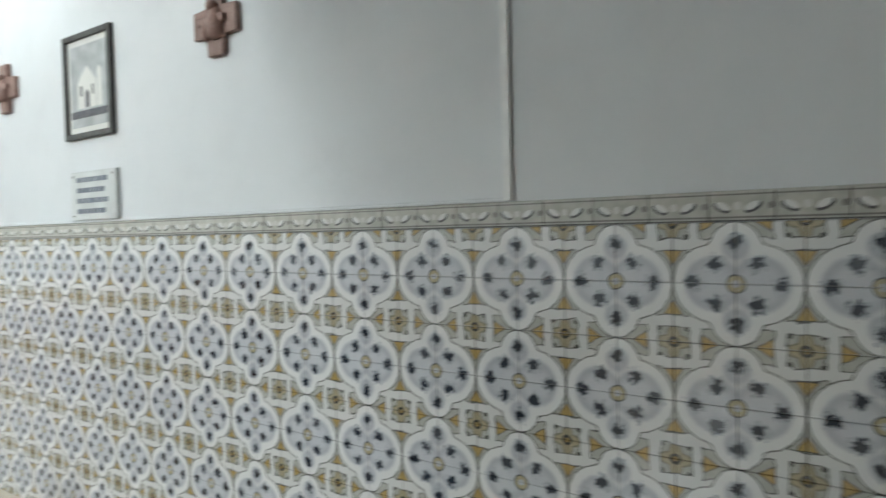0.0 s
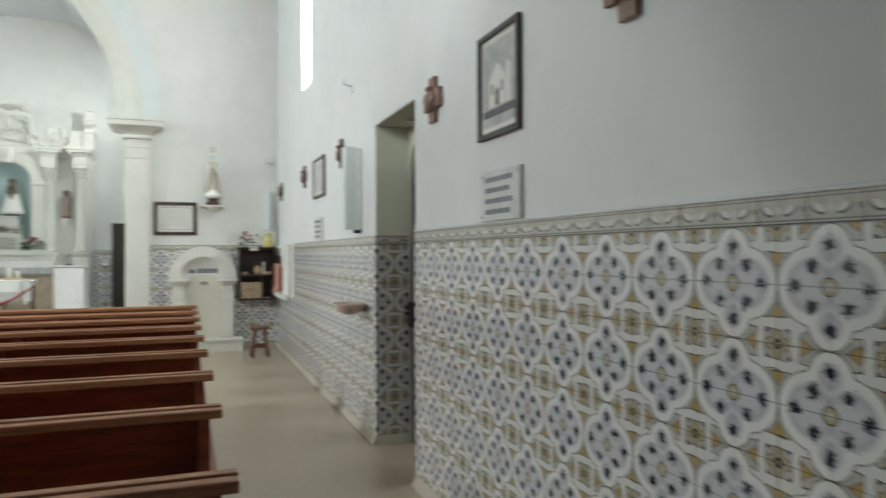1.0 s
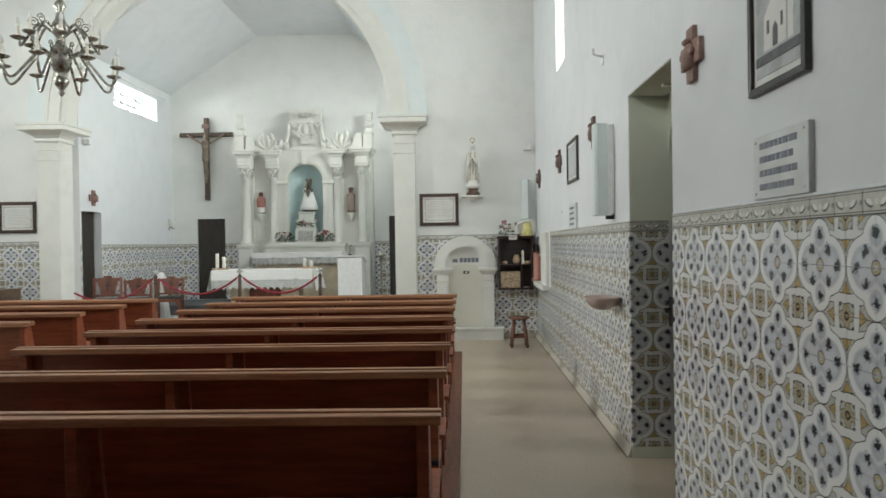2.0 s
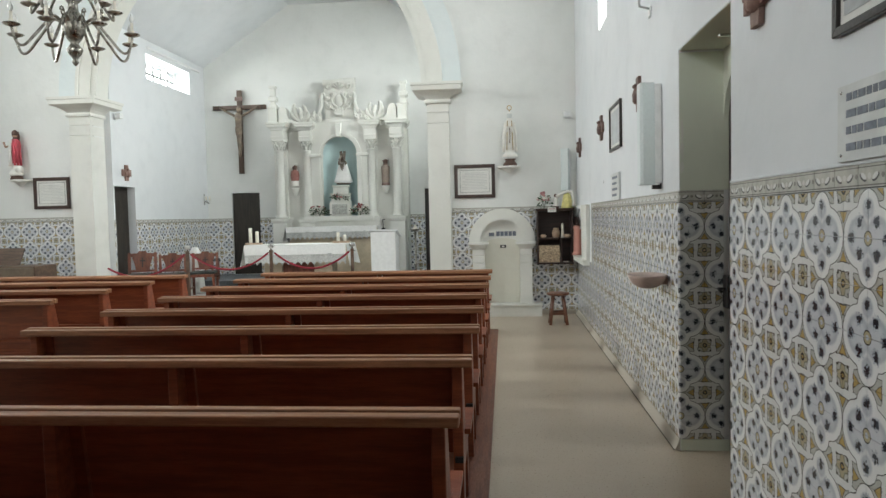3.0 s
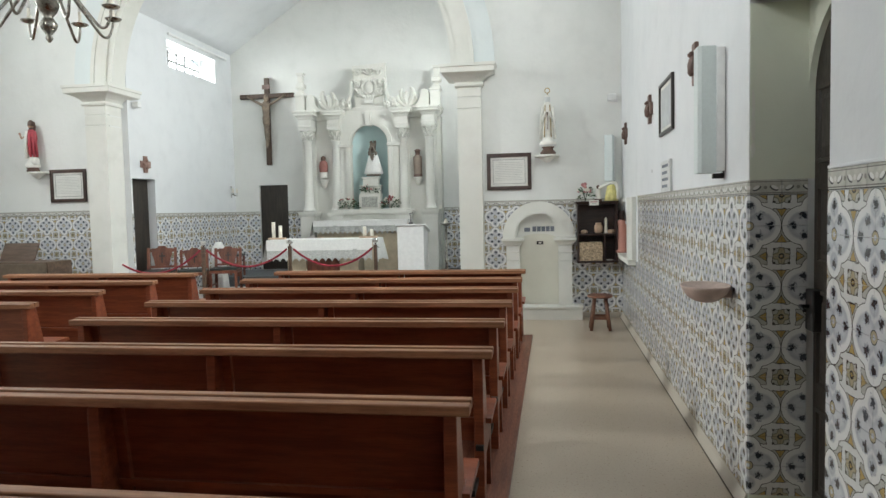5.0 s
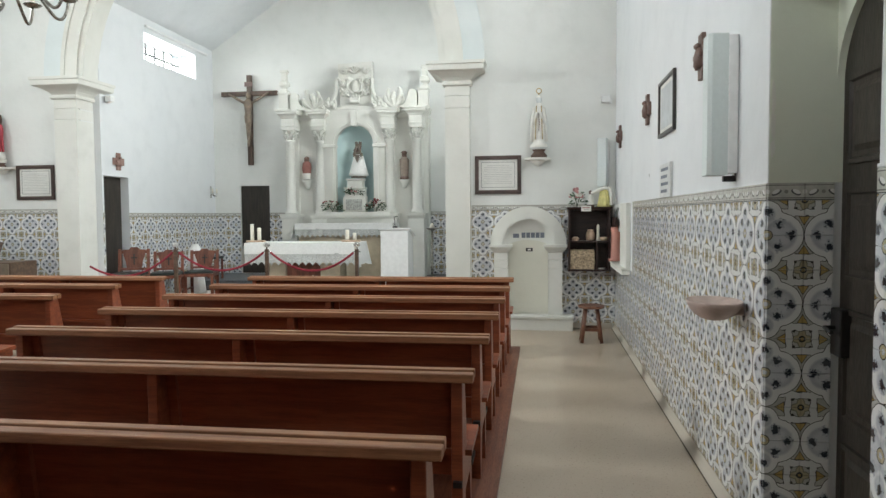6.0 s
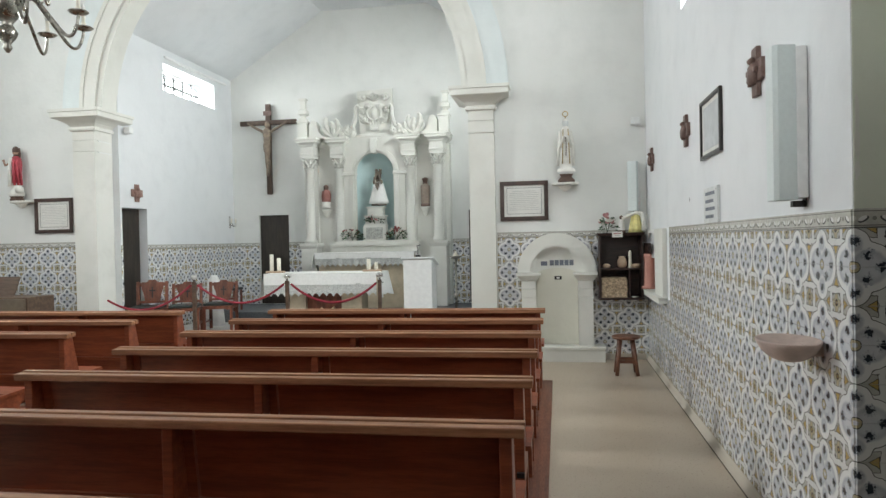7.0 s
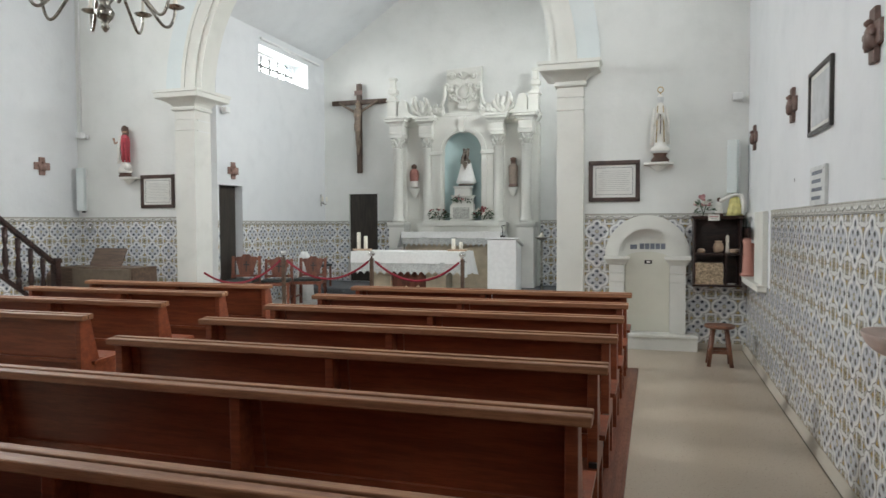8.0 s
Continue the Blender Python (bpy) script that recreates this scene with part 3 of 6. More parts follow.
def high_window(name, m, wide, high, nu, nv, label):
    """Local x along the wall, -y into the room, origin at the middle of the opening."""
    w = thing(name, m, label, "window", kind="structure")
    a, b = wide / 2, high / 2
    bar = 0.02 if nv == 2 else 0.014
    bm = bmesh.new()
    for x0, x1, z0, z1 in ((-a, -a + 0.04, -b, b), (a - 0.04, a, -b, b), (-a + 0.04, a - 0.04, -b, -b + 0.04), (-a + 0.04, a - 0.04, b - 0.04, b)):
        box(bm, x0, x1, -0.02, 0.03, z0, z1)
    part("window_frame", bm, WHITE, w)
    for i in range(1, nu):
        x = -a + wide * i / nu
        part("muntin", box(bmesh.new(), x - bar, x + bar, -0.01, 0.015, -b + 0.04, b - 0.04), IRON_BAR if nv == 2 else WHITE, w)
    for j in range(1, nv):
        z = -b + high * j / nv
        part("muntin", box(bmesh.new(), -a + 0.04, a - 0.04, -0.012, 0.012, z - bar, z + bar), IRON_BAR if nv == 2 else WHITE, w)
    pane = part("pane", box(bmesh.new(), -a + 0.03, a - 0.03, 0.001, 0.006, -b + 0.03, b - 0.03), PANE.m, w)
    pane.visible_shadow = False
    return w


high_window("window_1", pose(CH_L - 0.32, 8.455, 4.383, 0, 0, 90), 1.73, 0.455, 6, 2, "low wide barred window high in the chancel wall, blown out by daylight")
high_window("window_4", pose(CH_R + 0.32, 7.3, 4.46, 0, 0, -90), 1.74, 0.52, 6, 2, "low wide barred window in the other chancel wall")
# only the far right window is seen; the other three are added for light
for y in (3.225, -2.3):
    high_window("window_2", pose(0.36, y, 4.485, 0, 0, -90), 0.59 if y > 0 else 0.6, 1.83, 2, 5, "tall narrow high side window, blown out; all but the far right one added for light")
    high_window("added_window_left", pose(LEFT - 0.36, y, 4.485, 0, 0, 90), 0.59 if y > 0 else 0.6, 1.83, 2, 5, "tall narrow high side window, blown out; all but the far right one added for light")
bm = box(bmesh.new(), CH_L - 1.3, CH_L - 1.28, 6.2, 10.4, 3.2, 6.4)
structure("backdrop", bm, SKYGLOW.m, "bright overcast sky outside the chancel window", "sky")
structure("backdrop_chancel", box(bmesh.new(), CH_R + 1.0, CH_R + 1.02, 6.45, 9.2, 3.2, 6.4), SKYGLOW.m, "bright overcast sky outside the other chancel window", "sky")
# glowing sky for the added windows in the left wall
structure("backdrop_left", box(bmesh.new(), LEFT - 1.3, LEFT - 1.28, -4.5, 6.5, 3.0, 7.5), SKYGLOW.m, "bright overcast sky outside the nave windows", "sky")
structure("backdrop_right", box(bmesh.new(), 1.2, 1.22, -4.5, 6.5, 3.0, 7.5), SKYGLOW.m, "bright overcast sky outside the nave windows", "sky")
# unseen rear window and its glowing sky, added as a light source
structure("backdrop_rear", box(bmesh.new(), -7.5, -2.0, BACK_Y - 1.3, BACK_Y - 1.28, 3.0, 6.6), SKYGLOW.m, "bright overcast sky outside the added rear window", "sky")
high_window("added_window_rear", pose(-4.77, BACK_Y - 0.2, 4.75, 0, 0, 180), 1.9, 1.6, 4, 3, "unseen wide window in the rear wall, added to light the jamb and pew backs")
structure("window_hood", box(bmesh.new(), CH_L, CH_L + 0.045, 7.62, 9.75, 4.69, 4.73, 0.008), WHITE, "white moulding above the chancel window", "moulding")


# ---- things on the walls ----
def on_right(y, z):
    return pose(0, y, z, 0, 0, -90)      # local -y faces the room, local x runs along -y


def on_left(x, y, z):
    return pose(x, y, z, 0, 0, 90)


def station(m, material, label):
    s = thing("station_cross", m, label, "wall cross", "stations round the walls")
    bm = bmesh.new()
    a, b = 0.047, 0.135
    pts = [(-a, -b), (a, -b), (a, -0.055), (b, -0.055), (b, 0.055), (a, 0.055), (a, b), (-a, b), (-a, 0.055), (-b, 0.055), (-b, -0.055), (-a, -0.055)]
    prism(bm, pts, 0.026, lambda u, v, w: (u, -0.002 - w, v), 0.004)
    part("cross_plate", bm, material, s)
    bm = bmesh.new()
    lathe(bm, [(0.02, -0.075), (0.045, -0.06), (0.05, -0.01), (0.038, 0.03), (0.02, 0.05)], (0.015, -0.028, 0), 10, squash=(1.0, 0.8))
    lathe(bm, [(0.006, 0.045), (0.024, 0.06), (0.026, 0.075), (0.008, 0.09)], (0.005, -0.04, -0.01), 10)
    box(bm, -0.09, 0.08, -0.05, -0.028, -0.012, 0.022, 0.008)
    lathe(bm, [(0.012, -0.07), (0.026, -0.05), (0.024, 0.0), (0.008, 0.02)], (-0.045, -0.03, 0), 8)
    part("relief", bm, material, s, "carved relief block")
    return s


for y in (-3.30, -1.37):
    station(on_right(y, 2.425), TERRA, "terracotta-coloured carved cross relief hung on the white wall")
for y in (1.19, 3.30, 5.46):
    station(on_right(y, 2.457), BROWN, "brown carved cross relief hung on the white wall")
station(on_left(CH_L, 6.78, 2.389), TERRA, "terracotta-coloured carved cross relief above the chancel doorway")
station(on_left(LEFT, 5.39, 2.42), TERRA, "terracotta-coloured carved cross relief on the side wall")


def framed(name, m, wide, high, border, material, label, mat_in=0.0):
    f = thing(name, m, label, "picture")
    a, b = wide / 2, high / 2
    for pts in ([(-a, -b), (a, -b), (a - border, -b + border), (-a + border, -b + border)], [(-a, b), (a, b), (a - border, b - border), (-a + border, b - border)],
                [(-a, -b), (-a + border, -b + border), (-a + border, b - border), (-a, b)], [(a, -b), (a - border, -b + border), (a - border, b - border), (a, b)]):
        part("frame_side", prism(bmesh.new(), pts, 0.024, lambda u, v, w: (u, -0.002 - w, v), 0.003), material, f)
    part("sheet", box(bmesh.new(), -a + border, a - border, -0.010, -0.003, -b + border, b - border), PAPER, f, "pale mount behind glass")
    return f


def facade_print(f, wide, high):
    """A grey photograph of a small gabled chapel."""
    a, b = wide / 2, high / 2
    part("photograph", box(bmesh.new(), -a, a, -0.0125, -0.0105, -b, b), PAPER_G, f, "grey photograph of a chapel")
    bm = bmesh.new()
    prism(bm, [(-0.6 * a, -0.55 * b), (0.45 * a, -0.55 * b), (0.45 * a, 0.1 * b), (-0.05 * a, 0.48 * b), (-0.6 * a, 0.1 * b)], 0.001, lambda u, v, w: (u, -0.0128 - w, v))
    prism(bm, [(0.5 * a, -0.55 * b), (0.75 * a, -0.55 * b), (0.75 * a, 0.3 * b), (0.62 * a, 0.42 * b), (0.5 * a, 0.3 * b)], 0.001, lambda u, v, w: (u, -0.0128 - w, v))
    part("pictured_wall", bm, PAPER, f, "white chapel front in the photograph")
    bm = bmesh.new()
    prism(bm, [(-0.16 * a, -0.54 * b), (0.06 * a, -0.54 * b), (0.06 * a, -0.2 * b), (-0.05 * a, -0.1 * b), (-0.16 * a, -0.2 * b)], 0.001, lambda u, v, w: (u, -0.0142 - w, v))
    box(bm, -0.45 * a, -0.33 * a, -0.0148, -0.0142, -0.25 * b, 0.0)
    box(bm, 0.2 * a, 0.3 * a, -0.0148, -0.0142, -0.25 * b, 0.0)
    box(bm, -a, a, -0.0148, -0.0128, -0.78 * b, -0.6 * b)
    part("pictured_door", bm, INK, f, "dark door and windows in the photograph")


f = framed("framed_photograph", on_right(-2.276, 2.323), 0.45, 0.516, 0.028, FRAME, "black framed grey photograph of a chapel on the white wall")
facade_print(f, 0.34, 0.40)
f = framed("framed_photograph", on_right(2.355, 2.35), 0.645, 0.44, 0.028, FRAME, "black framed faded photograph on the white wall")
part("photograph", box(bmesh.new(), -0.25, 0.25, -0.0125, -0.0105, -0.16, 0.16), plain("faded_print", (0.50, 0.52, 0.53), 0.5, vary=0.1, scale=9), f, "faded grey photograph")


def document(m, label):
    f = framed("framed_document", m, 0.62, 0.51, 0.052, FRAME_B, label)
    bm = bmesh.new()
    for x0, x1, z0, z1 in ((-0.225, 0.225, 0.165, 0.17), (-0.225, 0.225, -0.17, -0.165), (-0.225, -0.22, -0.165, 0.165), (0.22, 0.225, -0.165, 0.165)):
        box(bm, x0, x1, -0.0115, -0.0102, z0, z1)
    part("ruled_border", bm, INK, f, "thin dark ruled border")
    for j in range(11):
        z = 0.125 - j * 0.024
        w = 0.19 if j % 4 else 0.15
        part("text_line", box(bmesh.new(), -w, w, -0.0112, -0.0102, z - 0.003, z + 0.003), GREY_INK, f)
    return f


document(pose(-1.538, FRONT_Y, 2.053), "dark brown framed printed sheet on the front wall beside the pier")
document(pose(-8.385, FRONT_Y, 2.043), "dark brown framed printed sheet below the red-robed statue")


def marble_sign(y, z, wide, high):
    s = thing("marble_plaque", on_right(y, z), "grey marble plaque with dark lettering screwed to the white wall", "plaque", "marble plaques")
    part("slab", box(bmesh.new(), -wide / 2, wide / 2, -0.022, -0.001, -high / 2, high / 2, 0.003), SLAB, s)
    rnd = random.Random(4)
    for j in range(4):
        zz = high * (0.33 - 0.215 * j)
        x = -wide * 0.36
        end = wide * (0.30 - 0.05 * (j % 2))
        while x < end:
            w = rnd.uniform(0.02, 0.07)
            part("word_bar", box(bmesh.new(), x, min(x + w, end + 0.01), -0.0235, -0.0215, zz - 0.012, zz + 0.012), LETTER, s)
            x += w + 0.008
    for sx in (-1, 1):
        for sz in (-1, 1):
            part("screw", lathe(bmesh.new(), [(0.006, -0.003), (0.006, 0.0), (0.003, 0.002)], (0, 0, 0), 8), METAL, s).matrix_local = pose(sx * wide * 0.44, -0.023, sz * high * 0.41, 90)


marble_sign(-2.298, 1.782, 0.425, 0.24)
marble_sign(2.365, 1.777, 0.44, 0.26)


def loudspeaker(m, high, label):
    s = thing("column_loudspeaker", m, label, "loudspeaker", "column loudspeakers")
    bm = prism(bmesh.new(), [(-0.05, 0.0), (0.05, 0.0), (0.062, -0.08), (0.05, -0.10), (-0.05, -0.10), (-0.062, -0.08)], high, lambda u, v, w: (u, v - 0.05, w), 0.004)
    part("housing", bm, GRILLE, s)
    part("back_box", box(bmesh.new(), -0.056, 0.056, -0.05, -0.004, 0.01, high - 0.01, 0.004), WHITE, s, "white rear casing")
    part("bracket", box(bmesh.new(), -0.02, 0.02, -0.06, -0.001, -0.03, -0.002, 0.003), BLACK, s)
    tubes = bmesh.new()
    tube(tubes, [(0.03, -0.02, 0.0), (0.04, -0.012, -0.02), (0.045, -0.008, 0.08), (0.05, -0.008, 0.16)], 0.004, 6)
    part("cable", tubes, BLACK, s)
    return s


loudspeaker(on_right(0.50, 1.71), 0.70, "tall grey-green column loudspeaker with a white casing beside the door")
loudspeaker(pose(-0.14, FRONT_Y, 1.88, 0, 0, -20), 0.62, "grey-green column loudspeaker in the corner above the cabinet")
loudspeaker(pose(-9.81, FRONT_Y, 1.755, 0, 0, 20), 0.68, "grey-green column loudspeaker in the far corner of the nave")


def spot(m, label):
    s = thing("wall_spotlight", m, label, "spotlight", "corner spotlights")
    part("wall_plate", box(bmesh.new(), -0.03, 0.05, -0.02, -0.001, -0.035, 0.03, 0.004), WHITE, s)
    part("lamp_head", box(bmesh.new(), -0.09, 0.02, -0.13, -0.03, -0.03, 0.06, 0.012), WHITE, s, "unlit white lamp head")
    part("arm", box(bmesh.new(), -0.01, 0.01, -0.05, -0.018, -0.03, -0.01, 0.002), METAL, s)
    return s


spot(pose(-0.10, FRONT_Y, 2.99), "small white spotlight on the front wall near the corner")
spot(pose(-9.75, FRONT_Y, 2.935), "small white spotlight on the front wall near the far corner")
spot(pose(CH_L, 6.55, 3.3, 0, 0, 90), "small white spotlight inside the chancel behind the pier")
structure("conduit", tube(bmesh.new(), [(-9.84, FRONT_Y - 0.012, 2.99), (-9.84, FRONT_Y - 0.012, 6.9)], 0.012, 8), WHITE, "white cable conduit running up the corner", "conduit")
structure("wall_trunking", box(bmesh.new(), -0.012, -0.001, -4.635, -4.607, DADO + 0.002, 2.94, 0.002), WHITE, "thin white trunking running up the wall", "trunking")
structure("plaster_edge", box(bmesh.new(), -0.010, -0.001, -4.606, -0.99, DADO + 0.0, DADO + 0.012, 0.003), WALL, "rounded plaster edge above the tile border", "trim")

b = thing("wall_bracket", on_right(0.70, 2.985), "thin white wire bracket high on the side wall", "bracket")
bm = tube(bmesh.new(), [(-0.10, -0.004, 0.02), (-0.05, -0.09, 0.03), (0.10, -0.12, 0.03)], 0.009, 8)
part("arm", bm, WHITE, b)
part("wall_plate", box(bmesh.new(), -0.13, -0.07, -0.012, -0.001, -0.04, 0.04, 0.003), WHITE, b)

# holy water stoup
s = thing("holy_water_stoup", on_right(0.35, 0.94), "shallow pinkish stone holy water stoup on the tiled wall", "stoup")
bm = bmesh.new()
n = 32
prev = None
prof = [(0.0, 0.060), (0.05, 0.062), (0.10, 0.071), (0.145, 0.088), (0.18, 0.110), (0.204, 0.136), (0.215, 0.152), (0.211, 0.158), (0.20, 0.154), (0.17, 0.141), (0.10, 0.128), (0.0, 0.124)]
for r, z in prof:
    row = []
    for i in range(n + 1):
        a = 2 * math.pi * i / n
        row.append(bm.verts.new((r * math.cos(a) * 0.86, -r * math.sin(a) * 0.60 - 0.131, z)))
    if prev:
        for i in range(n):
            bm.faces.new((prev[i], prev[i + 1], row[i + 1], row[i])).smooth = True
    prev = row
bmesh.ops.remove_doubles(bm, verts=bm.verts, dist=0.0005)
part("bowl", bm, SHELL, s)
part("wall_boss", box(bmesh.new(), -0.06, 0.06, -0.07, -0.001, 0.09, 0.135, 0.008), SHELL, s)

# niche with a ledge in the side wall
nb = thing("wall_niche", on_right(5.55, 0.92), "small arched niche with a white surround and salmon pink inside", "niche", kind="structure")
h = 0.42
arc = [(h * math.cos(math.pi * i / 20), 0.38 + 0.30 * math.sin(math.pi * i / 20)) for i in range(21)]
part("tympanum", prism(bmesh.new(), [(h, 0.36)] + arc + [(-h, 0.36), (-h - 0.001, 0.72), (h + 0.001, 0.72)], 0.03, lambda u, v, w: (u, -0.002 - w, v)), WHITE, nb)
for x0, x1 in ((h + 0.03, h + 0.60), (-h - 0.10, -h)):
    part("surround", box(bmesh.new(), x0, x1, -0.05, -0.001, -0.01, 0.72, 0.006), STONE, nb, "white painted jamb")
part("ledge", rings(bmesh.new(), (-h - 0.09, h + 0.60, -0.09, -0.001), [(0, -0.07), (0.005, -0.06), (0.0, -0.05), (0.0, -0.02), (0.012, -0.012), (0.012, -0.001)]), STONE, nb, "projecting stone ledge")
part("back", box(bmesh.new(), -h, h, 0.30, 0.32, 0.0, 0.38), PINK, nb)
part("lining", box(bmesh.new(), -h + 0.001, -h + 0.012, 0.0, 0.30, 0.001, 0.375), PINK, nb, "salmon pink side of the niche")
bm = lathe(bmesh.new(), [(0.10, 0.0), (0.10, 0.03), (0.075, 0.05), (0.065, 0.36), (0.08, 0.40), (0.075, 0.42), (0.03, 0.45)], (-0.24, -0.02, 0.001), 20)
part("pink_column", bm, PINK, nb, "short salmon pink column standing in the niche")
# dark rounded block across the niche head
part("dark_cap", box(bmesh.new(), -0.40, 0.1, -0.07, -0.035, 0.44, 0.56, 0.03), SHELFWOOD, nb, "dark brown block across the head of the niche")

# ---- front wall by the corner ----
m = thing("stone_doorway", pose(-1.137, FRONT_Y, 0), "blind stone doorway with moulded round head and closed cream panel", "doorway", kind="structure")
part("plinth", rings(bmesh.new(), (-0.62, 0.58, -0.24, -0.001), [(0, 0.001), (0, 0.15), (0.012, 0.155), (0.012, 0.185), (0, 0.195)]), STONE, m)
for s in (-1, 1):
    x = s * 0.357
    part("jamb", rings(bmesh.new(), (x - 0.091, x + 0.091, -0.16, -0.001), [(0.0, 0.196), (0.0, 0.80), (-0.008, 0.803), (-0.008, 0.812), (0, 0.815), (0, 0.91), (-0.008, 0.913), (-0.008, 0.922), (0, 0.925), (0, 1.02)]), STONE, m)
    part("impost", rings(bmesh.new(), (x - 0.091, x + 0.091, -0.16, -0.001), [(0.005, 1.02), (0.018, 1.03), (0.022, 1.045), (0.03, 1.05), (0.05, 1.08), (0.062, 1.09), (0.062, 1.124)]), STONE, m)


def small_ring(r0, r1, d0, d1):
    n = 28
    o = [(r1 * math.cos(math.pi * i / n), r1 * math.sin(math.pi * i / n)) for i in range(n + 1)]
    q = [(r0 * math.cos(math.pi * i / n), r0 * math.sin(math.pi * i / n)) for i in range(n, -1, -1)]
    return prism(bmesh.new(), o + q, d1 - d0, lambda u, v, w: (u, -d1 + w, 1.125 + v))


part("archivolt", small_ring(0.37, 0.50, 0.001, 0.12), STONE, m)
part("archivolt", small_ring(0.335, 0.37, 0.001, 0.155), STONE, m)
part("archivolt", small_ring(0.30, 0.335, 0.001, 0.10), STONE, m)
n = 24
pts = [(0.302 * math.cos(math.pi * i / n), 0.302 * math.sin(math.pi * i / n)) for i in range(n + 1)]
part("lunette", prism(bmesh.new(), pts, 0.05, lambda u, v, w: (u, -0.052 + w, 1.126 + v)), STONE, m)
rnd = random.Random(2)
for i in range(5):
    x = -0.06 + i * 0.062
    part("word_bar", box(bmesh.new(), x - 0.027, x + 0.025, -0.056, -0.0515, 1.21, 1.28), LETTER, m, "blue-grey lettering block")
part("word_bar", box(bmesh.new(), -0.20, -0.12, -0.056, -0.0515, 1.21, 1.265), LETTER, m)
pts = [(-0.264, 0.197), (0.264, 0.197), (0.264, 1.09)] + [(0.264 * math.cos(math.pi * i / 12), 1.09 + 0.09 * math.sin(math.pi * i / 12)) for i in range(1, 12)] + [(-0.264, 1.09)]
part("closed_panel", prism(bmesh.new(), pts, 0.06, lambda u, v, w: (u, -0.065 + w, v), 0.004), plaster("cream_panel_paint", (0.68, 0.67, 0.58), (0.63, 0.62, 0.53), 0.4), m, "closed cream panel")
part("slot", box(bmesh.new(), -0.03, 0.06, -0.071, -0.064, 1.03, 1.075, 0.002), BLACK, m, "dark letter slot")
part("slot_plate", box(bmesh.new(), -0.005, 0.035, -0.074, -0.070, 1.042, 1.063), CHALK, m)

# wall cabinet and what stands in and on it
cab = thing("wall_cabinet", pose(-0.355, FRONT_Y - 0.02, 0.81), "dark brown open wall cabinet hung in the corner over the tiles", "cabinet")
part("back_board", box(bmesh.new(), -0.26, 0.26, -0.02, -0.001, 0.0, 0.78), SHELFWOOD, cab)
for x in (-0.26, 0.24):
    part("side_board", box(bmesh.new(), x, x + 0.02, -0.31, -0.021, 0.0, 0.76, 0.003), SHELFWOOD, cab)
part("bottom_board", box(bmesh.new(), -0.27, 0.27, -0.32, -0.021, -0.022, -0.001, 0.003), SHELFWOOD, cab)
part("shelf", box(bmesh.new(), -0.239, 0.239, -0.30, -0.021, 0.345, 0.365, 0.003), SHELFWOOD, cab)
part("divider", box(bmesh.new(), 0.085, 0.105, -0.30, -0.021, 0.0, 0.344, 0.003), SHELFWOOD, cab)
part("cornice", rings(bmesh.new(), (-0.26, 0.26, -0.31, -0.001), [(0.0, 0.761), (0.012, 0.77), (0.022, 0.79), (0.025, 0.80)]), SHELFWOOD, cab)

b = thing("bark_box", pose(-0.44, 5.88, 0.811), "rough pale bark-covered box on the bottom of the cabinet", "box")
bm = box(bmesh.new(), -0.155, 0.155, -0.12, 0.10, 0.0, 0.25, 0.012)
bmesh.ops.subdivide_edges(bm, edges=bm.edges, cuts=5, use_grid_fill=True)
for v in bm.verts:
    if v.co.z > 0.01:
        v.co += Vector((noise.noise(v.co * 30), noise.noise(v.co * 30 + Vector((7, 0, 0))), noise.noise(v.co * 30 + Vector((0, 9, 0))))) * 0.010
part("body", bm, CORK, b)


def vessel(name, x, y, z, profile, material, label, category):
    v = part(name, lathe(bmesh.new(), profile, (0, 0, 0), 18), material)
    v.matrix_world = pose(x, y, z)
    return tagged(v, label, category)


vessel("clay_jar", -0.335, 5.88, 1.176, [(0.035, 0.0), (0.055, 0.02), (0.06, 0.07), (0.05, 0.11), (0.035, 0.125), (0.045, 0.14), (0.03, 0.145)], CLAY, "pale clay jar on the cabinet shelf", "jar")
vessel("candle_figure", -0.24, 5.86, 1.176, [(0.03, 0.0), (0.022, 0.03), (0.018, 0.12), (0.022, 0.15), (0.02, 0.19), (0.006, 0.215)], WAX, "small cream wax figure on the cabinet shelf", "ornament")
vessel("clay_dish", -0.165, 5.86, 1.176, [(0.04, 0.0), (0.05, 0.02), (0.055, 0.045), (0.03, 0.05)], CLAY, "small clay dish on the cabinet shelf", "dish")
vessel("clay_bowl", -0.525, 5.86, 1.176, [(0.04, 0.0), (0.05, 0.03), (0.03, 0.05), (0.01, 0.055)], CLAY, "small brown clay bowl on the cabinet shelf", "bowl")
vessel("white_saucer", -0.195, 5.82, 0.811, [(0.03, 0.0), (0.045, 0.012), (0.04, 0.016)], CHALK, "small white saucer on the bottom of the cabinet", "saucer")

TOPZ = 1.611
c = thing("card_sign", pose(-0.40, 5.721, 1.555), "small white card with faint print on the cabinet edge", "card")
part("card", box(bmesh.new(), -0.062, 0.062, -0.004, 0.0, 0.0, 0.07), CHALK, c)
part("text_line", box(bmesh.new(), -0.045, 0.045, -0.0055, -0.0038, 0.04, 0.052), PETAL_P, c)
part("text_line", box(bmesh.new(), -0.03, 0.03, -0.0055, -0.0038, 0.02, 0.028), GREY_INK, c)


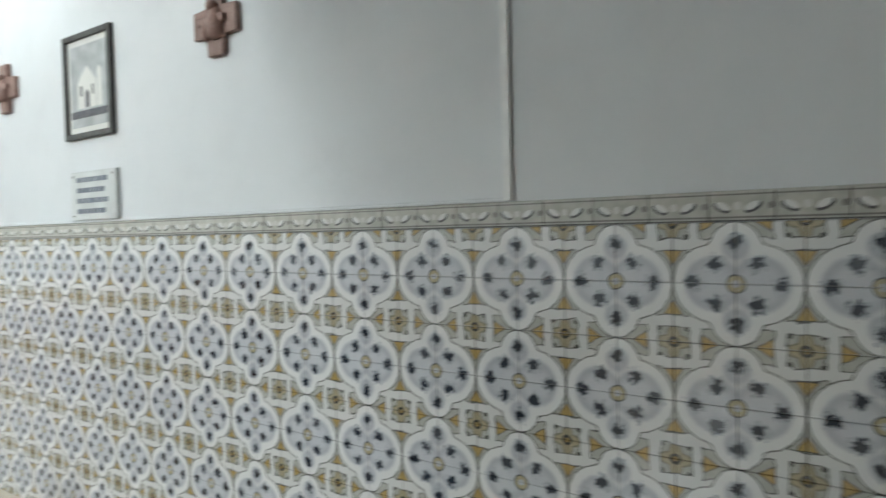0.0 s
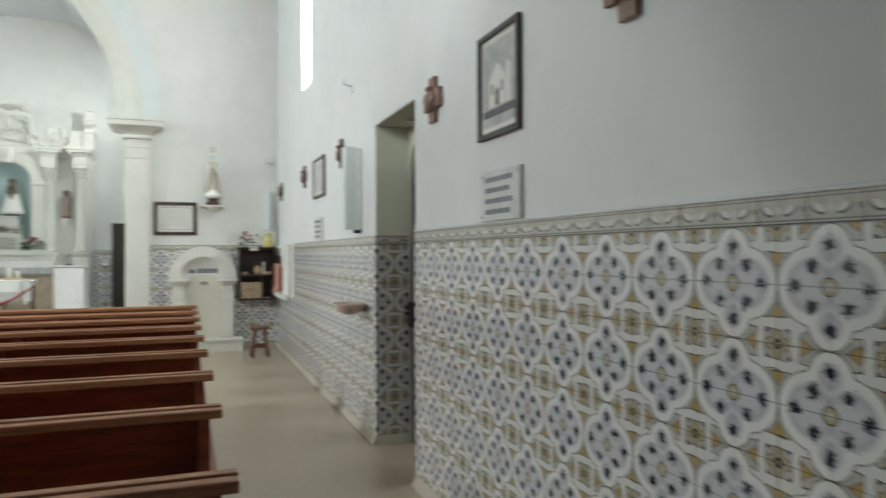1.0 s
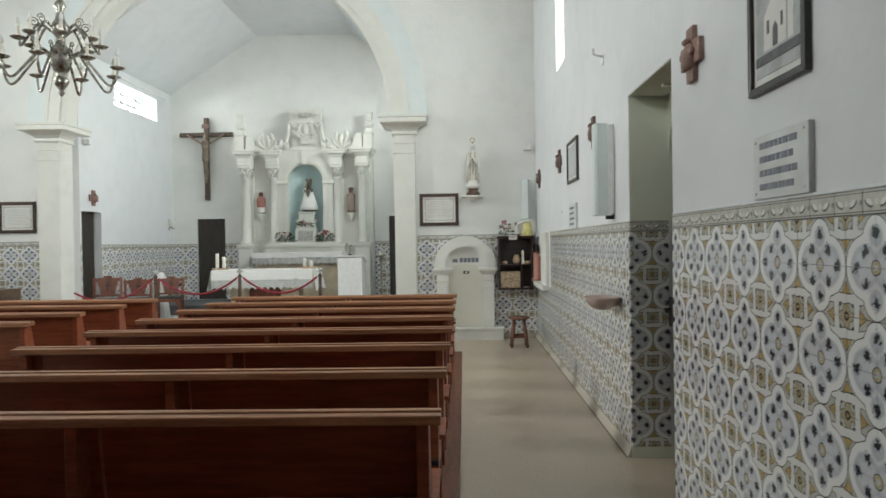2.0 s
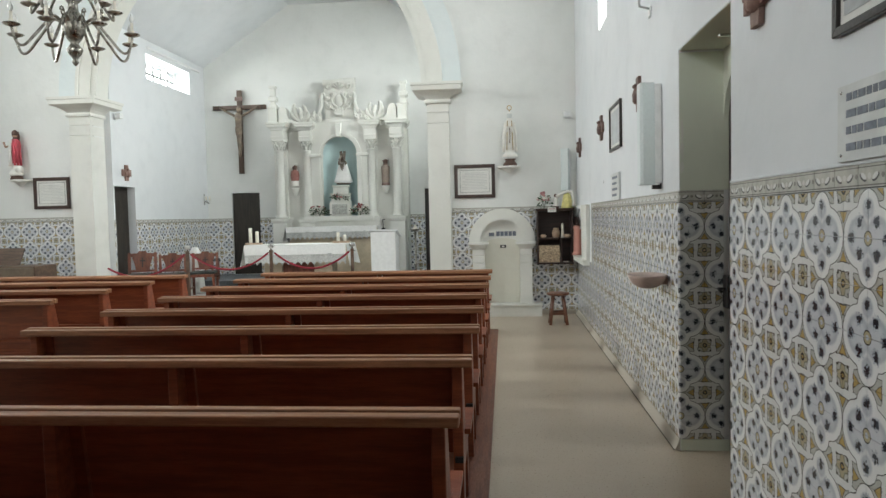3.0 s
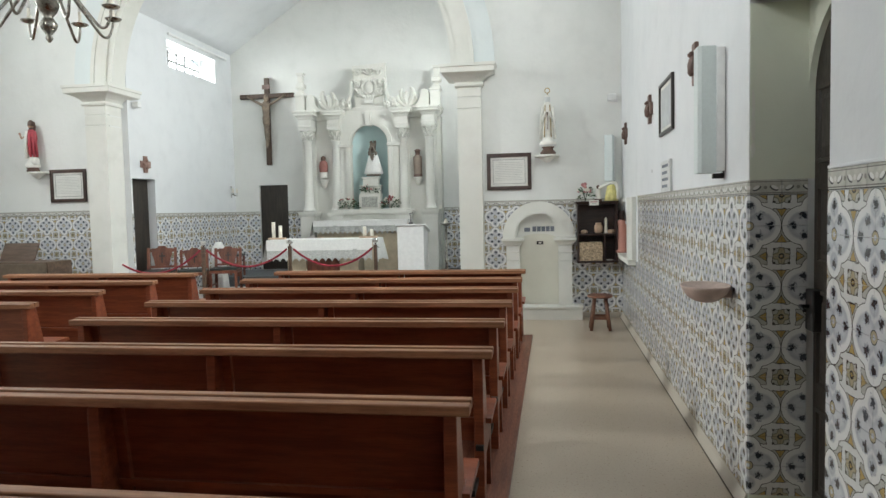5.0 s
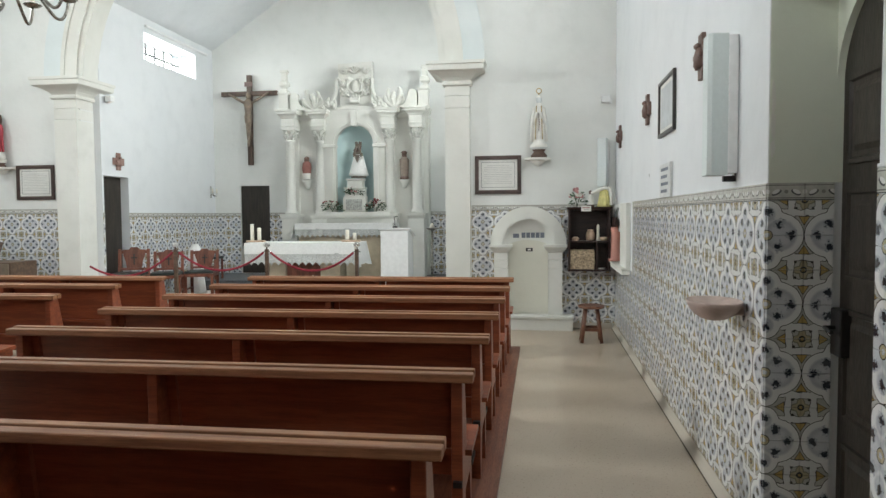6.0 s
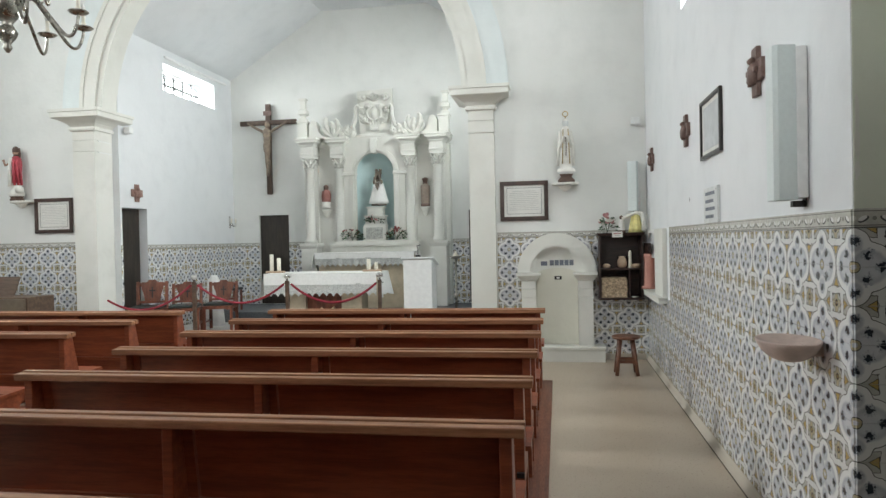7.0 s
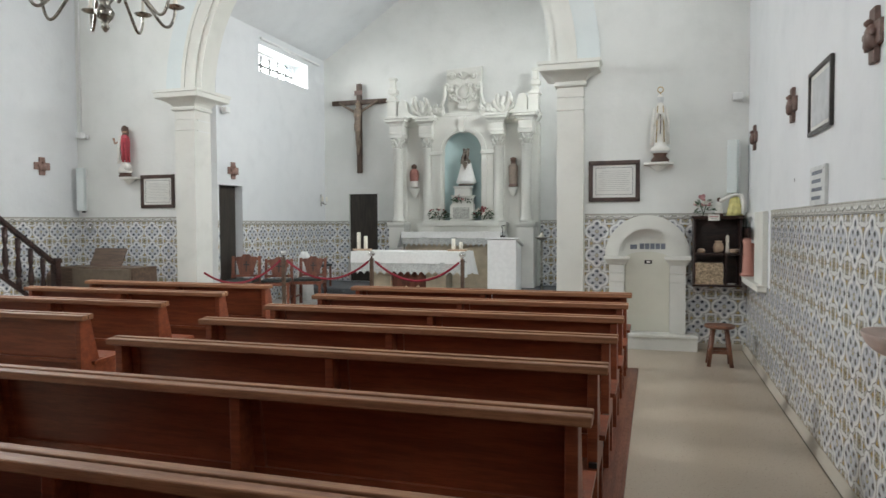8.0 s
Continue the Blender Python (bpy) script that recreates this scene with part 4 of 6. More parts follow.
def bouquet(name, m, width, high, petals, leaves, seed, label, pot=None, blossoms=16):
    """A loose bunch of separate leaves and blossoms."""
    rnd = random.Random(seed)
    t = thing(name, m, label, "flowers")
    bm = bmesh.new()
    for i in range(leaves):
        a, r = rnd.uniform(0, 6.283), rnd.uniform(0.2, 1.0)
        tip = Vector((math.cos(a) * r * width / 2, math.sin(a) * r * width * 0.3, high * rnd.uniform(0.15, 0.9) * (1.1 - 0.5 * r)))
        d = Vector((math.cos(a), math.sin(a), rnd.uniform(-0.3, 0.9))).normalized()
        side = d.orthogonal().normalized() * rnd.uniform(0.008, 0.016)
        L = rnd.uniform(0.035, 0.075)
        bend = Vector((0, 0, -0.012))
        vs = [bm.verts.new(p) for p in (tip, tip + d * L * 0.5 + side, tip + d * L + bend, tip + d * L * 0.5 - side)]
        bm.faces.new(vs[:3])
        bm.faces.new((vs[0], vs[2], vs[3]))
    for i in range(8):
        a = rnd.uniform(0, 6.283)
        tube(bm, [(0, 0, 0), (math.cos(a) * width * 0.12, math.sin(a) * width * 0.1, high * 0.4), (math.cos(a) * width * 0.33, math.sin(a) * width * 0.2, high * 0.75)], 0.003, 5)
    part("foliage", bm, LEAF, t)
    for j, material in enumerate(petals):
        bm = bmesh.new()
        for i in range(blossoms // len(petals)):
            a, r = rnd.uniform(0, 6.283), rnd.uniform(0.1, 0.9)
            c = Vector((math.cos(a) * r * width / 2, math.sin(a) * r * width * 0.28 - 0.01, high * rnd.uniform(0.45, 1.0) * (1.1 - 0.35 * r)))
            s = rnd.uniform(0.014, 0.027)
            for q in range(7):
                b = 6.283 * q / 7
                o = Vector((math.cos(b), rnd.uniform(-0.8, 0.3), math.sin(b))) * s
                w = Vector((-math.sin(b), 0, math.cos(b))) * s * 0.55
                vs = [bm.verts.new(p) for p in (c, c + o * 0.6 + w, c + o * 1.1, c + o * 0.6 - w)]
                bm.faces.new(vs)
            lathe(bm, [(0.3 * s, -0.5 * s), (0.62 * s, 0.0), (0.3 * s, 0.5 * s)], c, 6)
        part("blossom", bm, material, t)
    if pot:
        part("pot", lathe(bmesh.new(), pot[0], (0, 0, 0), 16), pot[1], t)
    return t


bouquet("dried_flowers", pose(-0.505, 5.88, TOPZ), 0.22, 0.26, [PETAL_P, PETAL_W], 40, 5, "dusty pink and white flowers on top of the cabinet")


def robed(name, m, profile, mats, materials, label, squash=(1, 0.75), extra=None):
    """A carved figure as one plain shape."""
    bm = lathe(bmesh.new(), profile, (0, 0, 0), 18, mats, squash)
    if extra:
        extra(bm)
    ob = part(name, bm, materials)
    ob.matrix_world = m
    return tagged(ob, label, "statue")


robed("small_statue", pose(-0.335, 5.88, TOPZ), [(0.05, 0), (0.05, 0.02), (0.04, 0.03), (0.042, 0.06), (0.034, 0.11), (0.036, 0.15), (0.014, 0.165), (0.022, 0.18), (0.022, 0.20), (0.006, 0.215)], [0, 0, 1, 1, 1, 1, 2, 2, 2], [HAIR, CHALK, HAIR], "small dark and white statuette on top of the cabinet")
j = thing("draped_stand", pose(-0.165, 5.88, TOPZ), "pale yellow satin drapery with a white scarf on the cabinet", "drapery")
part("drape", lathe(bmesh.new(), [(0.085, 0.0), (0.075, 0.06), (0.06, 0.14), (0.05, 0.2), (0.03, 0.22)], (0, 0, 0), 36, lobes=9, lobe=0.09), YELLOW, j)
bm = tube(bmesh.new(), [(-0.16, -0.02, 0.17), (-0.08, -0.05, 0.21), (0.0, -0.03, 0.245), (0.07, -0.03, 0.235), (0.09, -0.05, 0.15), (0.085, -0.06, 0.02)], 0.022, 10)
part("scarf", bm, CHALK, j, "white rolled scarf")


def stool(m):
    s = thing("stool", m, "small round-topped brown wooden stool with four splayed legs", "stool")
    part("seat", lathe(bmesh.new(), [(0.16, 0.435), (0.173, 0.445), (0.175, 0.46), (0.165, 0.472)], (0, 0, 0), 28), STOOL, s)
    for a in (45, 135, 225, 315):
        x, y = math.cos(radians(a)), math.sin(radians(a))
        part("leg", tube(bmesh.new(), [(x * 0.18, y * 0.18, 0.001), (x * 0.105, y * 0.105, 0.436)], 0.03, 4), STOOL, s)
    for a in (0, 90, 180, 270):
        x, y = math.cos(radians(a)), math.sin(radians(a))
        px, py = -y * 0.1, x * 0.1
        part("rung", box(bmesh.new(), -0.105, 0.105, -0.009, 0.009, -0.02, 0.02), STOOL, s).matrix_local = pose(x * 0.112, y * 0.112, 0.17, 0, 0, a + 90)
    return s


stool(pose(-0.375, 5.12, 0) @ Matrix.Diagonal((0.9, 0.9, 0.93, 1.0)))


def console(m, label):
    c = thing("wall_console", m, label, "console", "statue consoles")
    bm = prism(bmesh.new(), [(-0.17, 0), (-0.17, -0.10), (-0.10, -0.17), (0.0, -0.19), (0.10, -0.17), (0.17, -0.10), (0.17, 0)], 0.03, lambda u, v, w: (u, v - 0.001, w), 0.006)
    part("shelf", bm, CHALK, c)
    part("corbel", lathe(bmesh.new(), [(0.02, -0.075), (0.05, -0.055), (0.09, -0.02), (0.12, 0.0)], (0, -0.07, -0.001), 16, squash=(1, 0.6)), CHALK, c)
    return c


console(pose(-1.01, FRONT_Y, 2.235), "scalloped white wall console under the white statue")
console(pose(-8.86, FRONT_Y, 2.24), "scalloped white wall console under the red-robed statue")


def halo(bm):
    pts = [(0.0 + 0.032 * math.cos(6.2832 * i / 14), 0, 0.83 + 0.032 * math.sin(6.2832 * i / 14)) for i in range(15)]
    tube(bm, pts, 0.006, 6, 3)
    tube(bm, [(0, 0, 0.76), (0, 0, 0.80)], 0.007, 6, 3)
    tube(bm, [(-0.06, -0.03, 0.42), (-0.02, -0.065, 0.55), (0.02, -0.065, 0.55), (0.06, -0.03, 0.42)], 0.018, 8, 1)
    for s_ in (-1, 1):
        tube(bm, [(s_ * 0.03, -0.045, 0.64), (s_ * 0.035, -0.057, 0.50), (s_ * 0.045, -0.058, 0.22)], 0.006, 6, 3)
        tube(bm, [(s_ * 0.06, -0.02, 0.62), (s_ * 0.085, -0.015, 0.45), (s_ * 0.09, -0.01, 0.20)], 0.022, 7, 1)
    tube(bm, [(0.0, -0.066, 0.54), (0.004, -0.07, 0.42), (0.0, -0.066, 0.32)], 0.005, 6, 0)


robed("statue", pose(-0.995, FRONT_Y - 0.10, 2.266) @ Matrix.Diagonal((1.03, 1.03, 1.045, 1.0)), [(0.10, 0.0), (0.105, 0.025), (0.085, 0.045), (0.065, 0.07), (0.085, 0.10), (0.115, 0.125), (0.10, 0.165), (0.07, 0.18), (0.076, 0.24), (0.07, 0.42), (0.06, 0.55), (0.064, 0.61), (0.045, 0.66), (0.03, 0.68), (0.038, 0.71), (0.036, 0.745), (0.022, 0.77), (0.008, 0.775)],
      [0, 0, 0, 0, 2, 1, 1, 1, 1, 1, 1, 1, 1, 2, 2, 1, 1], [HAIR, CHALK, SLAB, GOLD], "white veiled statue with a gilt ring on a wall console", extra=halo)


def reaching(bm):
    tube(bm, [(-0.05, -0.04, 0.54), (-0.10, -0.09, 0.50), (-0.12, -0.10, 0.58)], 0.018, 8, 3)
    tube(bm, [(-0.035, -0.05, 0.61), (-0.055, -0.062, 0.42), (-0.05, -0.06, 0.2)], 0.026, 8, 1, taper=1.25)
    tube(bm, [(0.03, 0.01, 0.75), (0.045, 0.02, 0.68), (0.05, 0.01, 0.60)], 0.026, 8, 4, taper=0.6)
    for x, y, w in ((0.02, -0.062, 0.022), (0.06, -0.04, 0.024), (0.08, -0.005, 0.022)):
        tube(bm, [(x * 0.7, y, 0.58), (x, y - 0.006, 0.42), (x * 1.1, y, 0.22)], w, 7, 2, taper=0.8)
    lathe(bm, [(0.045, 0.10), (0.06, 0.14), (0.05, 0.19), (0.02, 0.21)], (0.07, -0.03, 0), 10, [1, 1, 1])


robed("statue", pose(-8.90, FRONT_Y - 0.11, 2.271) @ Matrix.Diagonal((1.0, 1.0, 1.02, 1.0)), [(0.10, 0.0), (0.105, 0.02), (0.085, 0.045), (0.11, 0.06), (0.12, 0.10), (0.09, 0.14), (0.065, 0.19), (0.075, 0.25), (0.08, 0.40), (0.088, 0.52), (0.078, 0.60), (0.04, 0.635), (0.035, 0.66), (0.05, 0.69), (0.05, 0.74), (0.03, 0.77), (0.008, 0.78)],
      [0, 0, 0, 1, 1, 1, 1, 2, 2, 2, 2, 4, 3, 4, 4, 4], [HAIR, CHALK, RED, SKIN, HAIR], "red-robed statue on a white cloud base on a wall console", extra=reaching)

cup = thing("wall_cup", pose(-9.65, FRONT_Y - 0.006, 1.42), "small grey metal cup hooked on the tiled front wall", "cup")
part("bowl", lathe(bmesh.new(), [(0.015, 0.0), (0.03, 0.02), (0.05, 0.05), (0.062, 0.085), (0.055, 0.088), (0.02, 0.05)], (0, -0.07, 0), 16), METAL, cup)
part("hook", box(bmesh.new(), -0.012, 0.012, -0.03, -0.001, 0.03, 0.13, 0.003), METAL, cup)

# ---- stair and harmonium ----
st = thing("stair", pose(LEFT + 0.007, 4.85, 0), "narrow stair with a tiled side and dark turned balustrade", "stair")
W, RISE, RUN = 0.78, 0.18, 0.235
pts = [(0, 0.001)]
for i in range(9):
    pts += [(-i * RUN, (i + 1) * RISE), (-(i + 1) * RUN, (i + 1) * RISE)]
pts += [(-9 * RUN, 0.001)]
part("steps", prism(bmesh.new(), pts, W - 0.05, lambda u, v, w: (w, u, v)), MARBLE, st)
pts = [(0.02, 0.001), (0.02, 0.22), (-9 * RUN, 0.22 + 9 * RISE), (-9 * RUN, 0.001)]
side = part("tiled_side", prism(bmesh.new(), pts, 0.045, lambda u, v, w: (W - 0.05 + w, u, v)), tile_glaze("tile_glaze_stair", 1, 4.70, 0.5), st, "blue and ochre tiled side of the stair")
k = RISE / RUN
part("stringer", prism(bmesh.new(), [(0.03, 0.18), (0.03, 0.26), (-9 * RUN, 0.26 + 9 * RISE), (-9 * RUN, 0.19 + 9 * RISE)], 0.06, lambda u, v, w: (W - 0.055 + w, u, v)), RAIL, st)
part("handrail", prism(bmesh.new(), [(0.04, 0.93), (0.04, 1.01), (-9 * RUN, 1.01 + 9 * RISE), (-9 * RUN, 0.93 + 9 * RISE)], 0.075, lambda u, v, w: (W - 0.062 + w, u, v), 0.012), RAIL, st)
part("newel", rings(bmesh.new(), (W - 0.07, W + 0.02, 0.0, 0.09), [(0.008, 0.001), (0.008, 0.2), (0.0, 0.22), (0, 0.98), (0.012, 1.0), (0.012, 1.04), (0, 1.06)]), RAIL, st)
for i in range(11):
    y = -0.17 - i * 0.19
    z = 0.25 - y * k
    part("baluster", lathe(bmesh.new(), [(0.036, 0), (0.036, 0.12), (0.022, 0.15), (0.043, 0.24), (0.036, 0.34), (0.021, 0.45), (0.033, 0.5), (0.036, 0.69)], (W - 0.025, y, z), 10), RAIL, st)

hm = thing("harmonium", pose(-8.87, 5.45, 0), "brown wooden harmonium with its lid raised, beside the pier", "harmonium")
part("case", box(bmesh.new(), -0.55, 0.80, -0.30, 0.20, 0.001, 0.92, 0.012), OAK, hm)
part("desk_lid", prism(bmesh.new(), [(0.02, 0.921), (0.05, 0.925), (0.17, 1.17), (0.145, 1.18)], 0.58, lambda u, v, w: (-0.27 + w, u, v), 0.004), OAK, hm, "raised slanting lid")
part("key_flap", box(bmesh.new(), -0.25, 0.78, -0.32, -0.301, 0.60, 0.90, 0.006), plain("olive_brown_panel", (0.14, 0.11, 0.08), 0.6), hm, "dull olive-brown front flap")
part("side_wing", prism(bmesh.new(), [(-0.28, 0.60), (-0.28, 0.80), (-0.2, 0.88), (0.18, 0.88), (0.18, 0.60)], 0.22, lambda u, v, w: (-0.775 + w, u, v), 0.006), OAK, hm)
part("foot", box(bmesh.new(), -0.75, -0.58, -0.25, 0.15, 0.001, 0.599, 0.006), OAK, hm)

# ---- altarpiece ----
AX, AY = -4.505, CH_Y


def leaf(bm, base, tip, wide, bend):
    """A lobed leaf of stone with a raised midrib, curling forward at its tip."""
    n = 9
    rows_ = []
    d = tip - base
    for i in range(n):
        q = i / (n - 1)
        mid = base + d * q + Vector((bend * math.sin(math.pi * q), -0.05 * q * q, -0.03 * max(0.0, q - 0.8) * 5))
        w = wide * (0.35 + 0.65 * math.sin(math.pi * (0.12 + 0.80 * q))) * (1.0 if i % 2 else 0.72)
        side = Vector((d.z, 0, -d.x)).normalized() * w
        rows_.append([bm.verts.new(v) for v in (mid - side, mid - side * 0.5 + Vector((0, -0.02, 0)), mid + Vector((0, -0.045, 0)), mid + side * 0.5 + Vector((0, -0.02, 0)), mid + side, mid + Vector((0, 0.03, 0)))])
    for a, b in zip(rows_, rows_[1:]):
        for k in range(6):
            bm.faces.new((a[k], a[(k + 1) % 6], b[(k + 1) % 6], b[k])).smooth = True
    bm.faces.new(rows_[0][::-1])
    bm.faces.new(rows_[-1])


ap = thing("altarpiece", pose(AX, AY, CH_Z), "white stone altarpiece with four columns, blue niche and scrolled cresting", "altarpiece")
Z = -CH_Z
part("backing", box(bmesh.new(), -1.42, -0.405, -0.25, -0.001, 0.001, 3.38 + Z), STONE, ap)
part("backing", box(bmesh.new(), 0.405, 1.42, -0.25, -0.001, 0.001, 3.38 + Z), STONE, ap)
part("mensa_base", box(bmesh.new(), -0.72, 0.72, -0.46, -0.251, 0.001, 1.48 + Z, 0.01), STONE, ap)
part("mensa", rings(bmesh.new(), (-0.70, 0.70, -0.50, -0.251), [(0, 1.481 + Z), (0.02, 1.50 + Z), (0.03, 1.53 + Z), (0.03, 1.585 + Z), (0.0, 1.59 + Z)]), STONE, ap)
for s in (-1, 1):
    for x, dy in ((1.235, -0.09), (0.687, 0.025)):
        px = s * x
        part("pedestal", rings(bmesh.new(), (px - 0.15, px + 0.15, -0.50 + dy, -0.251), [(0.02, 0.001), (0.02, 0.12), (0, 0.14), (0, 1.46 + Z), (0.015, 1.48 + Z), (0.03, 1.52 + Z), (0.03, 1.56 + Z)]), STONE, ap)
        shaft = [(0.115, 1.561 + Z), (0.125, 1.58 + Z), (0.115, 1.61 + Z), (0.095, 1.63 + Z), (0.098, 1.66 + Z), (0.086, 1.68 + Z), (0.084, 2.2 + Z), (0.076, 2.93 + Z), (0.09, 2.94 + Z), (0.09, 2.96 + Z), (0.078, 2.97 + Z)]
        col = part("column", lathe(bmesh.new(), shaft, (px, -0.37 + dy, 0), 24), STONE, ap)
        bm = lathe(bmesh.new(), [(0.08, 2.971 + Z), (0.083, 3.05 + Z), (0.095, 3.12 + Z), (0.11, 3.135 + Z), (0.11, 3.155 + Z)], (px, -0.37 + dy, 0), 24)
        for tier, (r, z0, z1, count) in enumerate(((0.085, 2.975, 3.06, 8), (0.09, 3.04, 3.13, 8))):
            for i in range(count):
                a = 2 * math.pi * (i + 0.5 * tier) / count
                out = Vector((math.cos(a), math.sin(a), 0))
                foot = Vector((px, -0.37 + dy, 0)) + out * r
                tube(bm, [foot + Vector((0, 0, z0 + Z)), foot + out * 0.012 + Vector((0, 0, (z0 + z1) / 2 + Z)), foot + out * 0.042 + Vector((0, 0, z1 + Z)), foot + out * 0.05 + Vector((0, 0, z1 - 0.025 + Z))], 0.024, 6, taper=0.6)
        part("capital", bm, STONE, ap, "leafy carved capital")
        part("entablature", rings(bmesh.new(), (px - 0.125, px + 0.125, -0.50 + dy, -0.251), [(0, 3.156 + Z), (0, 3.215 + Z), (0.01, 3.22 + Z), (0.01, 3.25 + Z), (0, 3.255 + Z), (0, 3.37 + Z), (0.015, 3.385 + Z), (0.022, 3.41 + Z), (0.055, 3.44 + Z), (0.075, 3.45 + Z), (0.075, 3.49 + Z), (0.09, 3.50 + Z), (0.09, 3.54 + Z)]), STONE, ap)
        part("pilaster", box(bmesh.new(), px - 0.105, px + 0.105, -0.29, -0.2505, 1.57 + Z, 3.15 + Z, 0.006), STONE, ap)
    # recessed bay between the columns, with a small console
    part("bay_panel", box(bmesh.new(), s * 0.98 - 0.10, s * 0.98 + 0.10, -0.262, -0.2505, 1.62 + Z, 2.72 + Z, 0.004), STONE, ap)
    part("bay_console", lathe(bmesh.new(), [(0.015, 2.03 + Z), (0.05, 2.07 + Z), (0.07, 2.14 + Z), (0.10, 2.18 + Z), (0.10, 2.20 + Z)], (s * 0.96, -0.30, 0), 16, squash=(1, 0.7)), STONE, ap)
    # end block with its stacked finial
    part("block", rings(bmesh.new(), (s * 1.36 - 0.09, s * 1.36 + 0.09, -0.48, -0.251), [(0.01, 3.541 + Z), (0.01, 3.57 + Z), (0, 3.58 + Z), (0, 3.85 + Z), (0.018, 3.86 + Z), (0.018, 3.89 + Z)]), STONE, ap)
    bm = rings(bmesh.new(), (s * 1.38 - 0.07, s * 1.38 + 0.07, -0.40, -0.26), [(0, 3.891 + Z), (0, 3.95 + Z), (-0.03, 3.97 + Z), (-0.03, 4.0 + Z), (0.012, 4.03 + Z), (0.012, 4.10 + Z), (-0.02, 4.13 + Z), (-0.02, 4.28 + Z), (0.0, 4.29 + Z), (0.0, 4.33 + Z)])
    part("finial", bm, STONE, ap, "stacked square stone finial")
    # concave bracket with a rolled head beside the block
    curve = [(1.24, 3.541), (1.24, 3.80), (1.21, 3.86), (1.15, 3.885), (1.09, 3.86), (1.065, 3.80), (1.07, 3.74), (1.05, 3.66), (1.0, 3.60), (0.92, 3.565), (0.90, 3.541)]
    bm = prism(bmesh.new(), [(s * u, v + Z) for u, v in curve], 0.17, lambda u, v, w: (u, -0.46 + w, v), 0.008)
    tube(bm, [(s * 1.15, -0.475, 3.80 + Z), (s * 1.15, -0.28, 3.80 + Z)], 0.055, 12)
    part("scroll", bm, STONE, ap, "concave stone bracket with a rolled head")
    # upright acanthus spray
    bm = bmesh.new()
    for tx, tz, wide, bend in ((0.90, 3.96, 0.075, 0.06), (0.80, 3.88, 0.07, -0.03), (0.70, 3.93, 0.065, -0.06), (0.62, 3.80, 0.06, -0.07), (0.97, 3.78, 0.055, 0.07), (0.76, 3.74, 0.06, 0.0)):
        leaf(bm, Vector((s * 0.79, -0.36, 3.56 + Z)), Vector((s * tx, -0.40, tz + Z)), wide, s * bend)
    part("leaf_spray", bm, STONE, ap, "carved upright acanthus leaves")
    # low curls and the leaf towards the crest
    bm = bmesh.new()
    for cx, cz, r, turn in ((0.52, 3.66, 0.085, 1), (0.60, 3.60, 0.05, -1), (0.40, 3.63, 0.06, -1)):
        tube(bm, [(s * (cx + r * (1 - i / 24) * math.cos(turn * 0.5 * i)), -0.36 - 0.002 * i, cz + Z + r * (1 - i / 24) * math.sin(turn * 0.5 * i)) for i in range(22)], 0.026, 8, taper=1.5)
    for tx, tz, wide, bend in ((0.47, 3.80, 0.06, 0.05), (0.36, 3.76, 0.05, -0.04)):
        leaf(bm, Vector((s * 0.46, -0.35, 3.58 + Z)), Vector((s * tx, -0.39, tz + Z)), wide, s * bend)
    part("foliage_curl", bm, STONE, ap, "carved foliage curls")
    # long S-scroll that flanks the crest
    bm = bmesh.new()
    path = [(0.52, 3.62), (0.47, 3.68), (0.41, 3.76), (0.37, 3.86), (0.35, 3.97), (0.36, 4.06), (0.345, 4.13), (0.31, 4.15), (0.285, 4.12), (0.30, 4.09)]
    tube(bm, [(s * u, -0.30, v + Z) for u, v in path], 0.042, 9, taper=0.55)
    part("crest_scroll", bm, STONE, ap, "carved S-scroll flanking the crest")


def arch_plate(r0, z0, top_r, spring, y0, y1, foot):
    n = 24
    o = [(top_r * math.cos(math.pi * i / n), spring + top_r * math.sin(math.pi * i / n)) for i in range(n + 1)]
    q = [(r0 * math.cos(math.pi * i / n), spring + r0 * math.sin(math.pi * i / n)) for i in range(n, -1, -1)]
    return prism(bmesh.new(), [(top_r, foot)] + o + [(-top_r, foot), (-r0, foot)] + q + [(r0, foot)], y1 - y0, lambda u, v, w: (u, y0 + w, v))


SPR = 2.88 + Z
part("niche_arch", arch_plate(0.37, 0, 0.60, SPR, -0.36, -0.251, 1.592 + Z), STONE, ap)
part("niche_arch", arch_plate(0.405, 0, 0.47, SPR, -0.385, -0.361, 1.592 + Z), STONE, ap)
for s in (-1, 1):
    part("springer", rings(bmesh.new(), (s * 0.5 - 0.115, s * 0.5 + 0.115, -0.38, -0.251), [(0, SPR - 0.06), (0.02, SPR - 0.05), (0.02, SPR), (0, SPR + 0.01)]), STONE, ap)
part("keystone", prism(bmesh.new(), [(-0.045, SPR + 0.35), (0.045, SPR + 0.35), (0.07, SPR + 0.63), (-0.07, SPR + 0.63)], 0.17, lambda u, v, w: (u, -0.42 + w, v), 0.006), STONE, ap)
